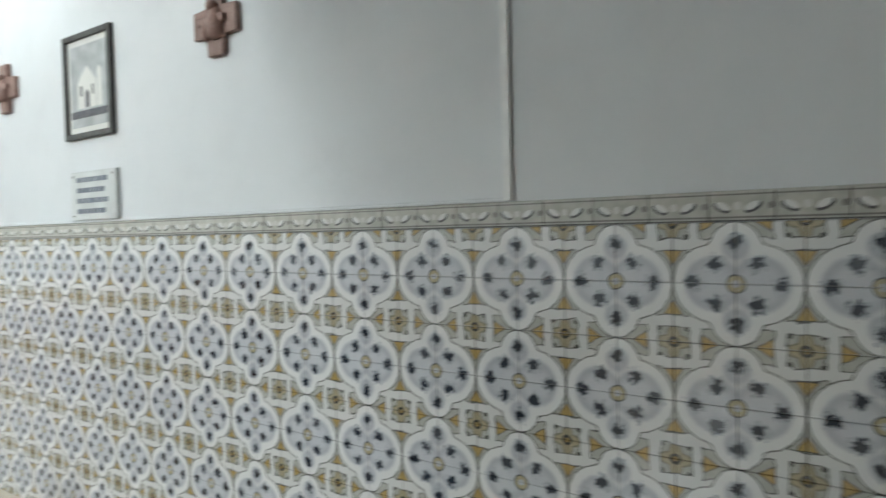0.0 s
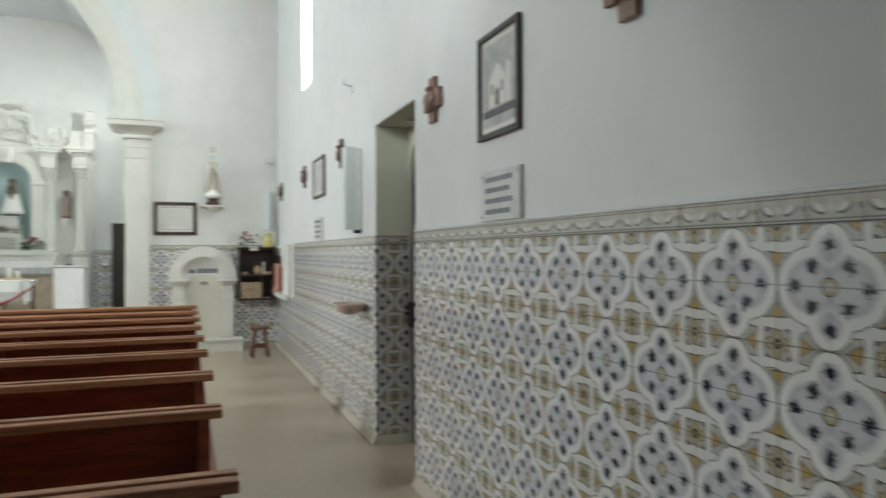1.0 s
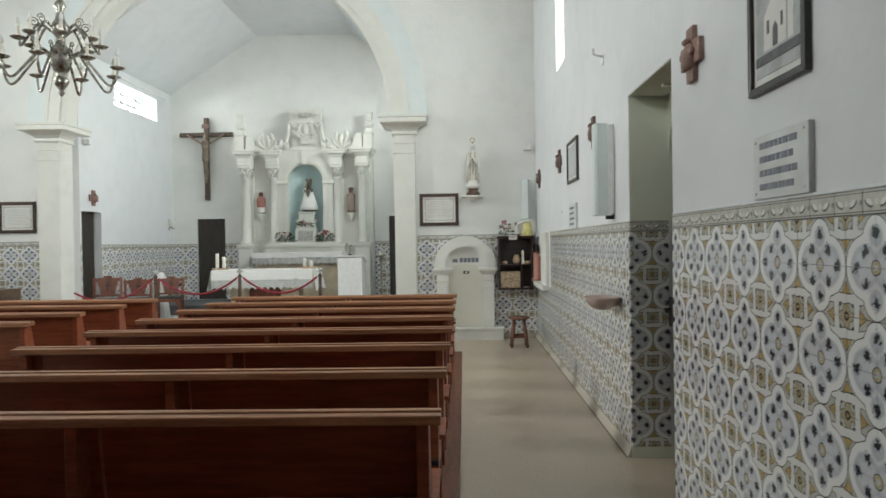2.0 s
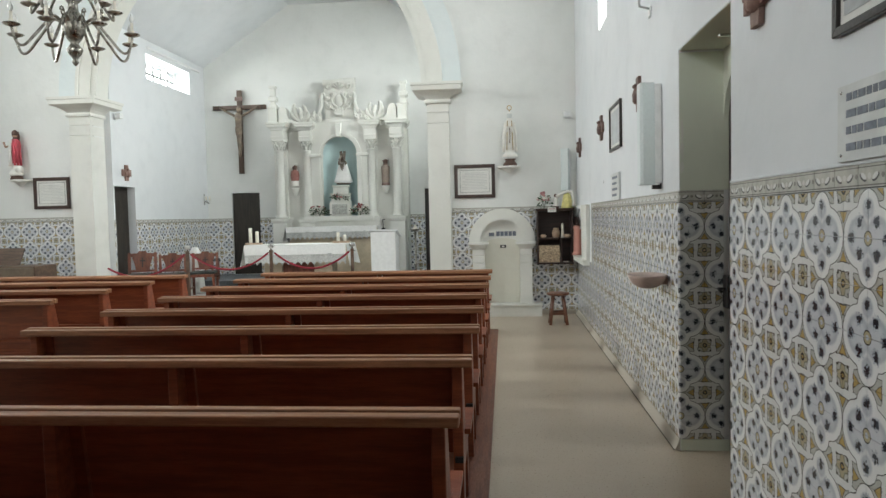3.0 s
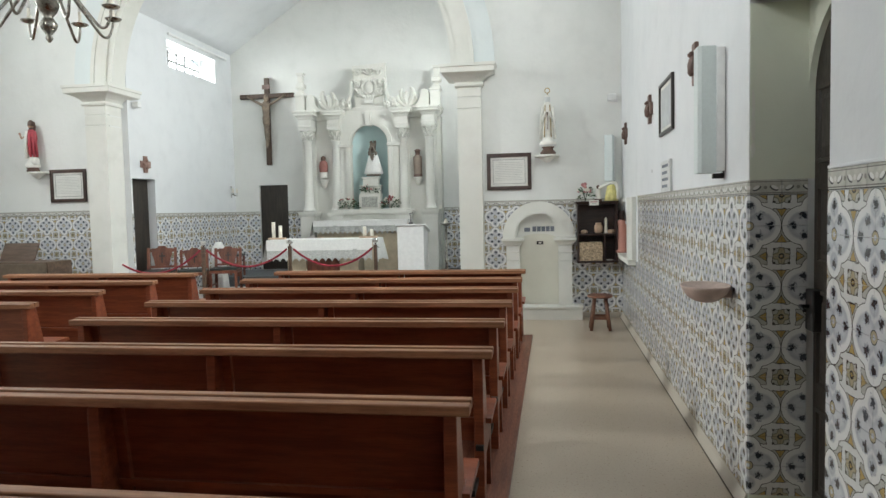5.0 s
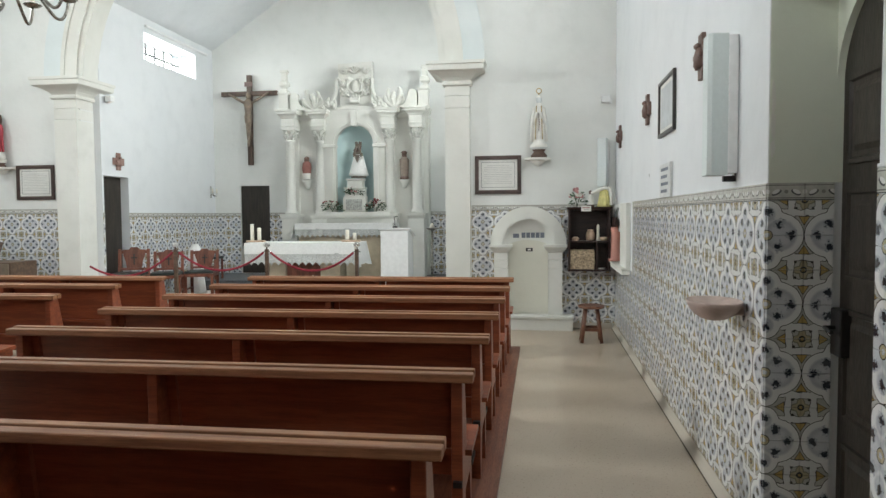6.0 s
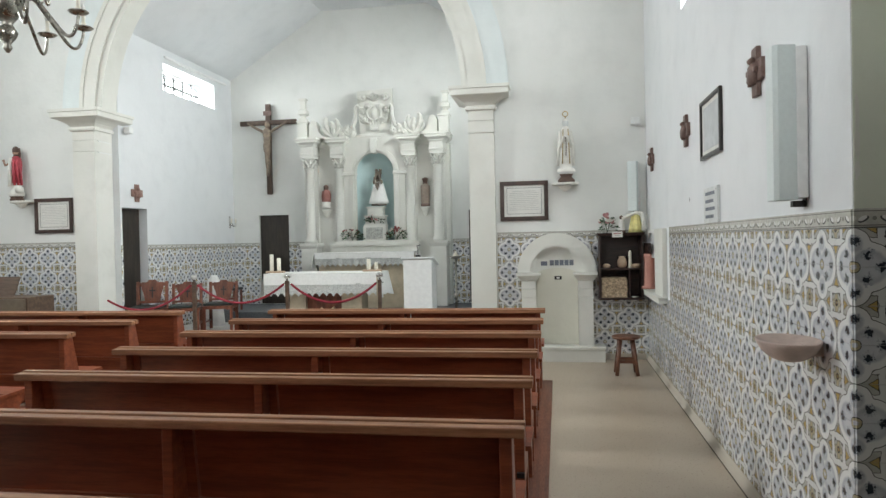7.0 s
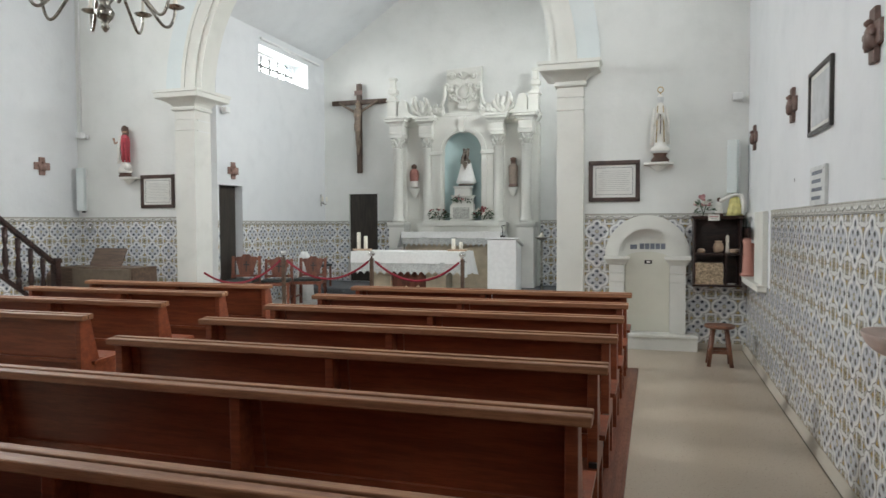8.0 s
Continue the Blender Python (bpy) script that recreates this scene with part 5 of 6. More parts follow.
# niche: a half-round recess with a half dome, in blue
bm = bmesh.new()
n = 20
rows_ = []
for r, z in [(0.40, 1.45 + Z), (0.40, SPR)] + [(0.40 * math.cos(0.157 * i), SPR + 0.40 * math.sin(0.157 * i)) for i in range(1, 10)]:
    rows_.append([bm.verts.new((r * math.cos(math.pi * i / n), -0.25 + r * 0.6 * math.sin(math.pi * i / n), z)) for i in range(n + 1)])
for a, b in zip(rows_, rows_[1:]):
    for i in range(n):
        bm.faces.new((a[i], a[i + 1], b[i + 1], b[i])).smooth = True
part("niche_shell", bm, NICHE_BLUE, ap, "pale blue half-round niche")
part("frieze", prism(bmesh.new(), [(-0.60, SPR + 0.2), (-0.60, 3.54 + Z), (0.60, 3.54 + Z), (0.60, SPR + 0.2)] + [(0.597 * math.cos(a), SPR + 0.597 * math.sin(a)) for a in [radians(20 + 5 * i) for i in range(29)]], 0.10, lambda u, v, w: (u, -0.351 + w, v)), STONE, ap)
part("cornice", rings(bmesh.new(), (-1.42, -0.62, -0.30, -0.251), [(0, 3.381 + Z), (0.02, 3.41 + Z), (0.05, 3.45 + Z), (0.05, 3.49 + Z), (0.06, 3.50 + Z), (0.06, 3.535 + Z)]), STONE, ap)
part("cornice", rings(bmesh.new(), (0.62, 1.42, -0.30, -0.251), [(0, 3.381 + Z), (0.02, 3.41 + Z), (0.05, 3.45 + Z), (0.05, 3.49 + Z), (0.06, 3.50 + Z), (0.06, 3.535 + Z)]), STONE, ap)
part("cresting_base", box(bmesh.new(), -1.20, 1.20, -0.36, -0.251, 3.541 + Z, 3.60 + Z, 0.008), STONE, ap)
cr = part("crest", prism(bmesh.new(), [(-0.30, 3.601 + Z), (0.30, 3.601 + Z), (0.345, 4.47 + Z), (-0.345, 4.44 + Z)], 0.12, lambda u, v, w: (u, -0.23 + w, v), 0.012), STONE, ap, "square carved crest slab")
bm = bmesh.new()
for i in range(5):
    a = radians(30 + 30 * i)
    leaf(bm, Vector((0, -0.235, 4.24 + Z)), Vector((0.15 * math.cos(a), -0.25, 4.25 + 0.15 * math.sin(a) + Z)), 0.030, 0.0)
part("carving", bm, STONE, cr, "carved shell at the head of the crest")
bm = bmesh.new()
for s in (-1, 1):
    for cx, cz, r, turn in ((0.22, 4.30, 0.075, 1), (0.25, 4.07, 0.065, -1), (0.12, 4.12, 0.05, 1), (0.20, 3.90, 0.075, -1)):
        tube(bm, [(s * (cx + r * (1 - i / 22) * math.cos(turn * 0.55 * i)), -0.245 - 0.002 * i, cz + Z + r * (1 - i / 22) * math.sin(turn * 0.55 * i)) for i in range(20)], 0.022, 7, taper=1.3)
    tube(bm, [(s * 0.05, -0.25, 4.16 + Z), (s * 0.15, -0.27, 4.03 + Z), (s * 0.13, -0.26, 3.93 + Z), (s * 0.03, -0.25, 3.86 + Z)], 0.024, 7)
    leaf(bm, Vector((s * 0.10, -0.24, 3.80 + Z)), Vector((s * 0.27, -0.26, 4.0 + Z)), 0.04, s * 0.04)
part("carving", bm, STONE, cr, "carved strapwork round the shield")
bm = lathe(bmesh.new(), [(0.01, 3.87 + Z), (0.07, 3.91 + Z), (0.085, 4.0 + Z), (0.07, 4.09 + Z), (0.01, 4.12 + Z)], (0, -0.23, 0), 16, squash=(1, 0.5))
part("carving", bm, STONE, cr, "plain oval shield")
bm = rings(bmesh.new(), (-0.08, 0.08, -0.30, -0.24), [(0, 3.68 + Z), (0.006, 3.69 + Z), (0.006, 3.72 + Z), (0.0, 3.73 + Z), (0.014, 3.78 + Z)])
for x in (-0.08, -0.027, 0.027, 0.08):
    lathe(bm, [(0.018, 3.775 + Z), (0.024, 3.81 + Z), (0.007, 3.85 + Z)], (x, -0.28, 0), 8)
part("carving", bm, STONE, cr, "carved open crown")

# figures of the altarpiece
def mantle(bm):
    for s_ in (-1, 1):
        tube(bm, [(s_ * 0.02, -0.075, 0.60), (s_ * 0.05, -0.085, 0.50), (s_ * 0.075, -0.08, 0.40)], 0.026, 8, 1, taper=0.6)
    prism(bm, [(-0.06, 0.44), (0.06, 0.44), (0.035, 0.34), (0.0, 0.27), (-0.035, 0.34)], 0.03, lambda u, v, w: (u, -0.105 + w, v), 0.004, 1)
    lathe(bm, [(0.02, 0.40), (0.035, 0.43), (0.03, 0.48), (0.014, 0.495), (0.022, 0.52), (0.01, 0.545)], (-0.055, -0.085, 0), 10, [1, 1, 1, 2, 2])
    for i in range(6):
        a = i * math.pi / 3
        lathe(bm, [(0.012, 0.655), (0.014, 0.675), (0.004, 0.70)], (0.055 * math.cos(a), 0.033 * math.sin(a), 0), 6, [1, 1])


robed("central_statue", pose(AX + 0.05, AY - 0.24, 2.25), [(0.15, 0.0), (0.155, 0.02), (0.14, 0.03), (0.20, 0.045), (0.185, 0.10), (0.15, 0.22), (0.115, 0.34), (0.09, 0.42), (0.082, 0.47), (0.05, 0.50), (0.055, 0.53), (0.056, 0.58), (0.062, 0.60), (0.068, 0.65), (0.02, 0.66)],
      [1, 1, 0, 0, 0, 0, 0, 1, 1, 2, 2, 2, 1, 1], [LINEN, plain("dark_figure_paint", (0.15, 0.125, 0.10), 0.6, vary=0.25), HAIR], "dark-crowned statue in a flared white robe in the blue niche", (1, 0.6), mantle)
robed("bay_statue", pose(AX - 0.965, AY - 0.32, 2.225), [(0.08, 0), (0.085, 0.02), (0.075, 0.05), (0.085, 0.12), (0.095, 0.24), (0.08, 0.32), (0.045, 0.35), (0.05, 0.38), (0.05, 0.42), (0.01, 0.45)],
      [1, 1, 1, 0, 0, 0, 2, 2, 2], [plain("faded_red_robe", (0.30, 0.13, 0.11), 0.6), CHALK, HAIR], "small red and white statue on a console between columns", (1, 0.6))
robed("bay_statue", pose(AX + 0.965, AY - 0.32, 2.205), [(0.085, 0), (0.09, 0.02), (0.08, 0.05), (0.085, 0.25), (0.09, 0.38), (0.05, 0.42), (0.045, 0.45), (0.05, 0.50), (0.07, 0.51), (0.02, 0.54)],
      [1, 1, 0, 0, 0, 2, 2, 1, 1], [plain("brown_habit", (0.24, 0.19, 0.155), 0.6), BROWN, HAIR], "small brown-robed statue on a console between columns", (1, 0.6))
tb = thing("tabernacle", pose(AX + 0.0, AY - 0.30, 1.592), "white stepped tabernacle with a grey door under the central statue", "tabernacle")
part("body", box(bmesh.new(), -0.22, 0.22, -0.12, 0.06, 0.0, 0.27, 0.008), STONE, tb)
part("little_door", box(bmesh.new(), -0.16, 0.16, -0.132, -0.121, 0.03, 0.24, 0.006), plain("silvered_door", (0.42, 0.43, 0.40), 0.4, 0.4, 0.3, 40), tb, "worn silver-grey door")
part("step", rings(bmesh.new(), (-0.19, 0.19, -0.08, 0.10), [(0.02, 0.271), (0.02, 0.30), (0, 0.31), (0, 0.44), (0.02, 0.45), (0.02, 0.47)]), STONE, tb)
part("plinth", rings(bmesh.new(), (-0.15, 0.15, -0.05, 0.12), [(0.0, 0.471), (0.0, 0.60), (0.02, 0.61), (0.02, 0.637)]), STONE, tb)
bouquet("altar_flowers", pose(AX - 0.43, AY - 0.42, 1.592), 0.42, 0.24, [PETAL_W, PETAL_R], 130, 7, "white and red flowers in dark foliage on the altar shelf", blossoms=26)
bouquet("altar_flowers", pose(AX + 0.43, AY - 0.42, 1.592), 0.42, 0.24, [PETAL_W, PETAL_R], 130, 9, "white and red flowers in dark foliage on the altar shelf", blossoms=24)
bouquet("altar_flowers", pose(AX + 0.0, AY - 0.38, 1.90), 0.34, 0.17, [PETAL_W, PETAL_P], 100, 11, "small white and pink flowers on the tabernacle", blossoms=14)


# ---- crucifix ----
cz = thing("crucifix", pose(-6.72, CH_Y, 2.545), "large dark wooden crucifix with carved figure on the chancel wall", "crucifix")
part("upright", box(bmesh.new(), -0.05, 0.05, -0.10, -0.03, 0.0, 1.78, 0.008), wood("crucifix_wood", (0.05, 0.028, 0.018), (0.10, 0.06, 0.04), (20, 20, 3), 0.5), cz)
part("beam", box(bmesh.new(), -0.585, 0.585, -0.105, -0.032, 1.37, 1.46, 0.008), bpy.data.materials["crucifix_wood"], cz)
part("title_board", box(bmesh.new(), -0.085, 0.085, -0.118, -0.106, 1.55, 1.64, 0.004), BROWN, cz)
bm = bmesh.new()
lathe(bm, [(0.03, 0.50), (0.045, 0.62), (0.055, 0.80), (0.075, 0.86), (0.08, 0.95), (0.065, 1.02), (0.075, 1.10), (0.09, 1.22), (0.06, 1.28), (0.03, 1.30)], (0.0, -0.15, 0), 14, squash=(1, 0.7))
lathe(bm, [(0.02, 1.29), (0.05, 1.32), (0.052, 1.37), (0.03, 1.42), (0.006, 1.43)], (0.015, -0.165, 0), 12)
for s in (-1, 1):
    tube(bm, [(s * 0.07, -0.15, 1.22), (s * 0.24, -0.14, 1.31), (s * 0.42, -0.12, 1.42)], 0.028, 8, taper=0.7)
tube(bm, [(0.0, -0.16, 0.82), (0.05, -0.20, 0.62), (0.0, -0.15, 0.42), (0.0, -0.16, 0.36)], 0.045, 8, taper=0.6)
part("figure", bm, plain("carved_figure_wood", (0.20, 0.155, 0.115), 0.6, vary=0.25, scale=14), cz, "carved pale wooden figure")
part("mount", box(bmesh.new(), -0.03, 0.03, -0.03, -0.001, 1.30, 1.36), BLACK, cz)


# ---- altars ----
def cloth(bm, x0, x1, y0, y1, z, drop, ends=0.0):
    """A smooth cloth over a table top, hanging down in front and in flared folds at the ends."""
    box(bm, x0, x1, y0, y1, z, z + 0.006)
    n = 48
    rows = []
    for q in (0.0, 0.12, 0.5, 1.0):
        row = []
        for i in range(n + 1):
            wave = 0.006 * math.sin(i * 0.41) + 0.004 * math.sin(i * 0.93)
            row.append(bm.verts.new((x0 + (x1 - x0) * i / n, y0 - 0.002 - (0.012 + wave) * q, z + 0.006 - drop * q)))
        rows.append(row)
    for p, q in zip(rows, rows[1:]):
        for i in range(n):
            bm.faces.new((p[i], p[i + 1], q[i + 1], q[i])).smooth = True
    if ends:
        for x, s in ((x0, -1), (x1, 1)):
            g = []
            for j in range(13):
                y = y0 + (y1 - y0) * j / 12
                fold = 0.03 * math.sin(j * 1.7)
                long = ends * (1.0 - 0.12 * math.sin(math.pi * j / 12))
                g.append([bm.verts.new((x + s * (0.002 + (0.065 + fold) * q), y - 0.03 * q, z + 0.006 - long * q)) for q in (0, 0.3, 0.65, 1.0)])
            for p, q in zip(g, g[1:]):
                for i in range(3):
                    bm.faces.new((p[i], p[i + 1], q[i + 1], q[i])).smooth = True
    return bm


def lace(bm, x0, x1, y, z, top, drop, teeth):
    """The pointed lace hem below a cloth."""
    n = teeth * 6
    a, c = [], []
    for i in range(n + 1):
        x = x0 + (x1 - x0) * i / n
        wave = 0.006 * math.sin(i * 0.33) + 0.004 * math.sin(i * 0.71)
        hem = drop - 0.055 * abs(math.sin(math.pi * teeth * i / n))
        a.append(bm.verts.new((x, y - wave * 0.5, z - top)))
        c.append(bm.verts.new((x, y - 0.004 - wave, z - hem)))
    for i in range(n):
        bm.faces.new((a[i], a[i + 1], c[i + 1], c[i])).smooth = True
    return bm


LACE = plain("grey_white_lace", (0.50, 0.51, 0.49), 0.9, vary=0.22, scale=60)
structure("predella", box(bmesh.new(), CH_L + 0.005, CH_R - 0.005, 8.45, CH_Y - 0.01, CH_Z + 0.001, PREDELLA, 0.006), CARPET, "raised grey-carpeted platform before the altarpiece", "step")
structure("altar_step", box(bmesh.new(), -6.1, -2.6, 6.8, 8.44, CH_Z + 0.001, CH_Z + 0.056, 0.006), CARPET, "low altar step covered with dark grey carpet", "step")
FZ = CH_Z + 0.057
al = thing("altar_table", pose(-4.715, 7.43, FZ), "altar table with a tan stone front", "altar")
part("tabletop", box(bmesh.new(), -0.87, 0.87, -0.30, 0.35, 0.79, 0.85, 0.006), ALTAR_CLAY, al)
for x in (-0.45, 0.45):
    part("support", rings(bmesh.new(), (x - 0.16, x + 0.16, -0.16, 0.2), [(0.03, 0.001), (0.03, 0.06), (0, 0.09), (0, 0.70), (0.03, 0.74), (0.03, 0.789)]), ALTAR_CLAY, al)
part("front_panel", box(bmesh.new(), -0.289, 0.289, -0.10, 0.02, 0.001, 0.788, 0.004), CHAIR, al, "reddish brown carved wooden panel")
bm = bmesh.new()
tube(bm, [(-0.15, -0.11, 0.2), (-0.05, -0.12, 0.3), (0.05, -0.11, 0.22), (0.16, -0.12, 0.32)], 0.02, 6)
part("carving", bm, CLAY, al)
ac = thing("altar_cloth", pose(-4.715, 7.43, FZ + 0.852), "white linen cloth with a pointed lace hem on the altar table", "tablecloth")
part("cloth", cloth(bmesh.new(), -0.90, 0.90, -0.33, 0.38, 0.0, 0.175, 0.38), LINEN, ac)
part("lace_hem", lace(bmesh.new(), -0.895, 0.895, -0.336, 0.0, 0.15, 0.35, 16), LACE, ac, "grey-white pointed lace hem")

ha = thing("high_altar", pose(-4.565, 9.3, FZ), "high altar with a tan stone front below the altarpiece", "altar")
part("body", box(bmesh.new(), -0.88, 0.88, -0.20, 0.225, 0.001, 1.08, 0.008), ALTAR_CLAY, ha)
part("tabletop", box(bmesh.new(), -0.93, 0.93, -0.25, 0.225, 1.081, 1.13, 0.008), STONE, ha)
ac = thing("altar_cloth", pose(-4.565, 9.3, FZ + 1.132), "white linen cloth with a pointed lace hem on the high altar", "tablecloth")
part("cloth", cloth(bmesh.new(), -0.93, 0.93, -0.27, 0.22, 0.0, 0.11, 0.30), LINEN, ac)
part("lace_hem", lace(bmesh.new(), -0.925, 0.925, -0.276, 0.0, 0.09, 0.26, 19), LACE, ac, "grey-white pointed lace hem")


def candles(m, sizes, label):
    c = thing("altar_candles", m, label, "candles")
    part("holder", box(bmesh.new(), -0.04 - 0.055 * len(sizes), 0.04 + 0.055 * len(sizes), -0.045, 0.045, 0.0, 0.03, 0.006), CLAY, c)
    for i, h in enumerate(sizes):
        x = (i - (len(sizes) - 1) / 2) * 0.12
        k = part("candle", lathe(bmesh.new(), [(0.03, 0.031), (0.031, 0.05), (0.03, h), (0.02, h + 0.004)], (x, 0, 0), 14), WAX, c)
        part("wick", tube(bmesh.new(), [(x, 0, h), (x + 0.002, 0, h + 0.02)], 0.002, 5), BLACK, k)


candles(pose(-5.54, 7.38, FZ + 0.86), (0.29, 0.23), "two thick cream candles in a low holder on the altar table")
candles(pose(-3.98, 7.48, FZ + 0.86), (0.19, 0.14), "two slim cream candles in a low holder on the altar table")

# lectern
lc = thing("lectern", pose(-3.04, 6.6, CH_Z), "plain white boxy lectern with a slanted top", "lectern")
part("front_panel", box(bmesh.new(), -0.20, 0.20, -0.20, -0.18, 0.001, 1.12, 0.004), WHITE, lc)
for x in (-0.20, 0.18):
    part("side_panel", prism(bmesh.new(), [(-0.179, 0.001), (0.17, 0.001), (0.17, 1.02), (-0.179, 1.12)], 0.02, lambda u, v, w: (x + w, u, v)), WHITE, lc)
part("top", prism(bmesh.new(), [(-0.22, 1.135), (-0.22, 1.158), (0.20, 1.045), (0.20, 1.022)], 0.46, lambda u, v, w: (-0.23 + w, u, v), 0.003), WHITE, lc)
mi = thing("microphone", pose(-3.04, 6.46, CH_Z + 1.16), "small black gooseneck microphone on the lectern", "microphone")
part("base", box(bmesh.new(), -0.03, 0.03, -0.02, 0.04, -0.018, 0.02, 0.004), BLACK, mi)
part("neck", tube(bmesh.new(), [(0, 0, 0.02), (0.0, 0.0, 0.10), (-0.02, 0.03, 0.15), (0.02, 0.08, 0.16)], 0.006, 6), BLACK, mi)

# stanchions and ropes
stops = [(-5.87, 5.50), (-4.573, 5.50), (-3.342, 5.50)]
for x, y in stops:
    s = thing("stanchion", pose(x, y, CH_Z), "slim wooden rope stanchion with a polished metal ball top", "stanchion", "rope stanchions")
    part("base", rings(bmesh.new(), (-0.11, 0.11, -0.11, 0.11), [(0, 0.001), (0, 0.02), (-0.02, 0.03), (-0.07, 0.04)]), OAK, s)
    part("post", box(bmesh.new(), -0.022, 0.022, -0.022, 0.022, 0.041, 0.90, 0.004), OAK, s)
    part("ball", lathe(bmesh.new(), [(0.012, 0.901), (0.012, 0.925), (0.038, 0.935), (0.045, 0.955), (0.04, 0.98), (0.015, 0.992)], (0, 0, 0), 18), METAL, s, "polished metal ball")
    for d in (-1, 1):
        part("hook", tube(bmesh.new(), [(d * 0.05, 0, 0.86), (d * 0.023, 0, 0.875)], 0.007, 6), METAL, s)
for (xa, za), (xb, zb), sag in (((-7.14, 0.66), (-5.92, 0.855), 0.22), ((-5.82, 0.855), (-4.62, 0.855), 0.24), ((-4.52, 0.855), (-3.39, 0.855), 0.24)):
    pts = []
    for i in range(21):
        q = i / 20
        pts.append((xa + (xb - xa) * q, 5.50, CH_Z + za + (zb - za) * q - sag * 4 * q * (1 - q)))
    tagged(part("barrier_rope", tube(bmesh.new(), pts, 0.015, 10), VELVET), "sagging dark red velvet barrier rope hung between stanchions", "rope", "barrier ropes")


# carved chairs
def chair(label):
    c = thing("carved_chair", pose(0, 0, 0), label, "chair", "chancel chairs")
    for x in (-0.21, 0.21):
        part("leg", box(bmesh.new(), x - 0.022, x + 0.022, -0.24, -0.195, 0.001, 0.48, 0.004), CHAIR, c)
        part("back_post", prism(bmesh.new(), [(0.19, 0.001), (0.235, 0.001), (0.235, 0.45), (0.27, 0.91), (0.23, 0.91), (0.19, 0.45)], 0.045, lambda u, v, w: (x - 0.022 + w, u, v), 0.004), CHAIR, c)
    part("seat_frame", box(bmesh.new(), -0.235, 0.235, -0.245, 0.185, 0.42, 0.481, 0.006), CHAIR, c)
    part("seat", box(bmesh.new(), -0.225, 0.225, -0.235, 0.18, 0.482, 0.53, 0.016), LEATHER, c, "dark leather seat pad")
    splat = [(-0.11, 0.58), (0.11, 0.58), (0.13, 0.71), (0.16, 0.80), (0.16, 0.90), (0.08, 0.895), (0.05, 0.94), (-0.05, 0.94), (-0.08, 0.895), (-0.16, 0.90), (-0.16, 0.80), (-0.13, 0.71)]
    part("splat", prism(bmesh.new(), splat, 0.02, lambda u, v, w: (u, 0.215 + w + (v - 0.5) * 0.07, v), 0.004), CHAIR, c)
    bm = bmesh.new()
    prism(bm, [(-0.008, 0.64), (0.008, 0.64), (0.008, 0.75), (0.045, 0.75), (0.045, 0.77), (0.008, 0.77), (0.008, 0.82), (-0.008, 0.82), (-0.008, 0.77), (-0.045, 0.77), (-0.045, 0.75), (-0.008, 0.75)], 0.006, lambda u, v, w: (u, 0.209 + w + (v - 0.5) * 0.07, v))
    part("inlaid_cross", bm, BLACK, c, "dark inlaid cross")
    part("cross_rail", box(bmesh.new(), -0.188, 0.188, 0.205, 0.23, 0.55, 0.59, 0.003), CHAIR, c)
    part("top_rail", box(bmesh.new(), -0.19, 0.19, 0.245, 0.268, 0.83, 0.89, 0.006), CHAIR, c)
    for x in (-0.21, 0.21):
        part("stretcher", box(bmesh.new(), x - 0.012, x + 0.012, -0.194, 0.189, 0.16, 0.19), CHAIR, c)
    return c


first = chair("carved reddish wooden chair with a cross-inlaid back and dark leather seat")
small = Matrix.Diagonal((1.0, 1.0, 0.92, 1.0))
first.matrix_world = pose(-7.22, 6.55, CH_Z, 0, 0, 18) @ small
copy_thing(first, pose(-6.95, 7.12, CH_Z, 0, 0, 22) @ small)
copy_thing(first, pose(-6.55, 7.50, CH_Z, 0, 0, 15) @ small)
sd = thing("side_stool", pose(-6.98, 8.70, PREDELLA) @ Matrix.Diagonal((0.85, 0.85, 0.6, 1.0)), "low stool with a dark green leather pad beside the chairs", "stool")
part("pad", box(bmesh.new(), -0.20, 0.20, -0.20, 0.20, 0.62, 0.70, 0.03), LEATHER, sd)
for x in (-0.16, 0.16):
    for y in (-0.16, 0.16):
        part("leg", box(bmesh.new(), x - 0.018, x + 0.018, y - 0.018, y + 0.018, 0.001, 0.62), CHAIR, sd)
tagged(part("white_cloth", lathe(bmesh.new(), [(0.17, 0.0), (0.14, 0.3), (0.11, 0.75), (0.05, 0.86)], (0, 0, 0), 30, lobes=8, lobe=0.07), LINEN), "white cloth draped over a stand behind the chairs", "drapery").matrix_world = pose(-6.95, 8.05, CH_Z + 0.001)

# tall candle stand, wall sconce
cs = thing("candle_stand", pose(-2.62, 7.2, CH_Z) @ Matrix.Diagonal((1.0, 1.0, 0.94, 1.0)), "tall thin dark iron candle stand with a white candle", "candle stand")
part("foot", lathe(bmesh.new(), [(0.14, 0.001), (0.13, 0.02), (0.04, 0.05), (0.015, 0.08)], (0, 0, 0), 18), BLACK, cs)
part("pole", lathe(bmesh.new(), [(0.020, 0.08), (0.019, 0.55), (0.034, 0.57), (0.019, 0.59), (0.018, 1.16)], (0, 0, 0), 12), PEWTER, cs)
part("dish", lathe(bmesh.new(), [(0.015, 1.161), (0.07, 1.19), (0.10, 1.21), (0.095, 1.215), (0.02, 1.205)], (0, 0, 0), 18), PEWTER, cs)
part("candle", lathe(bmesh.new(), [(0.05, 1.206), (0.03, 1.25), (0.012, 1.29)], (0, 0, 0), 12), WAX, cs)
sc = thing("wall_sconce", pose(CH_L, 9.80, 1.97, 0, 0, 90), "small two-armed metal wall sconce with white candle tubes", "sconce")
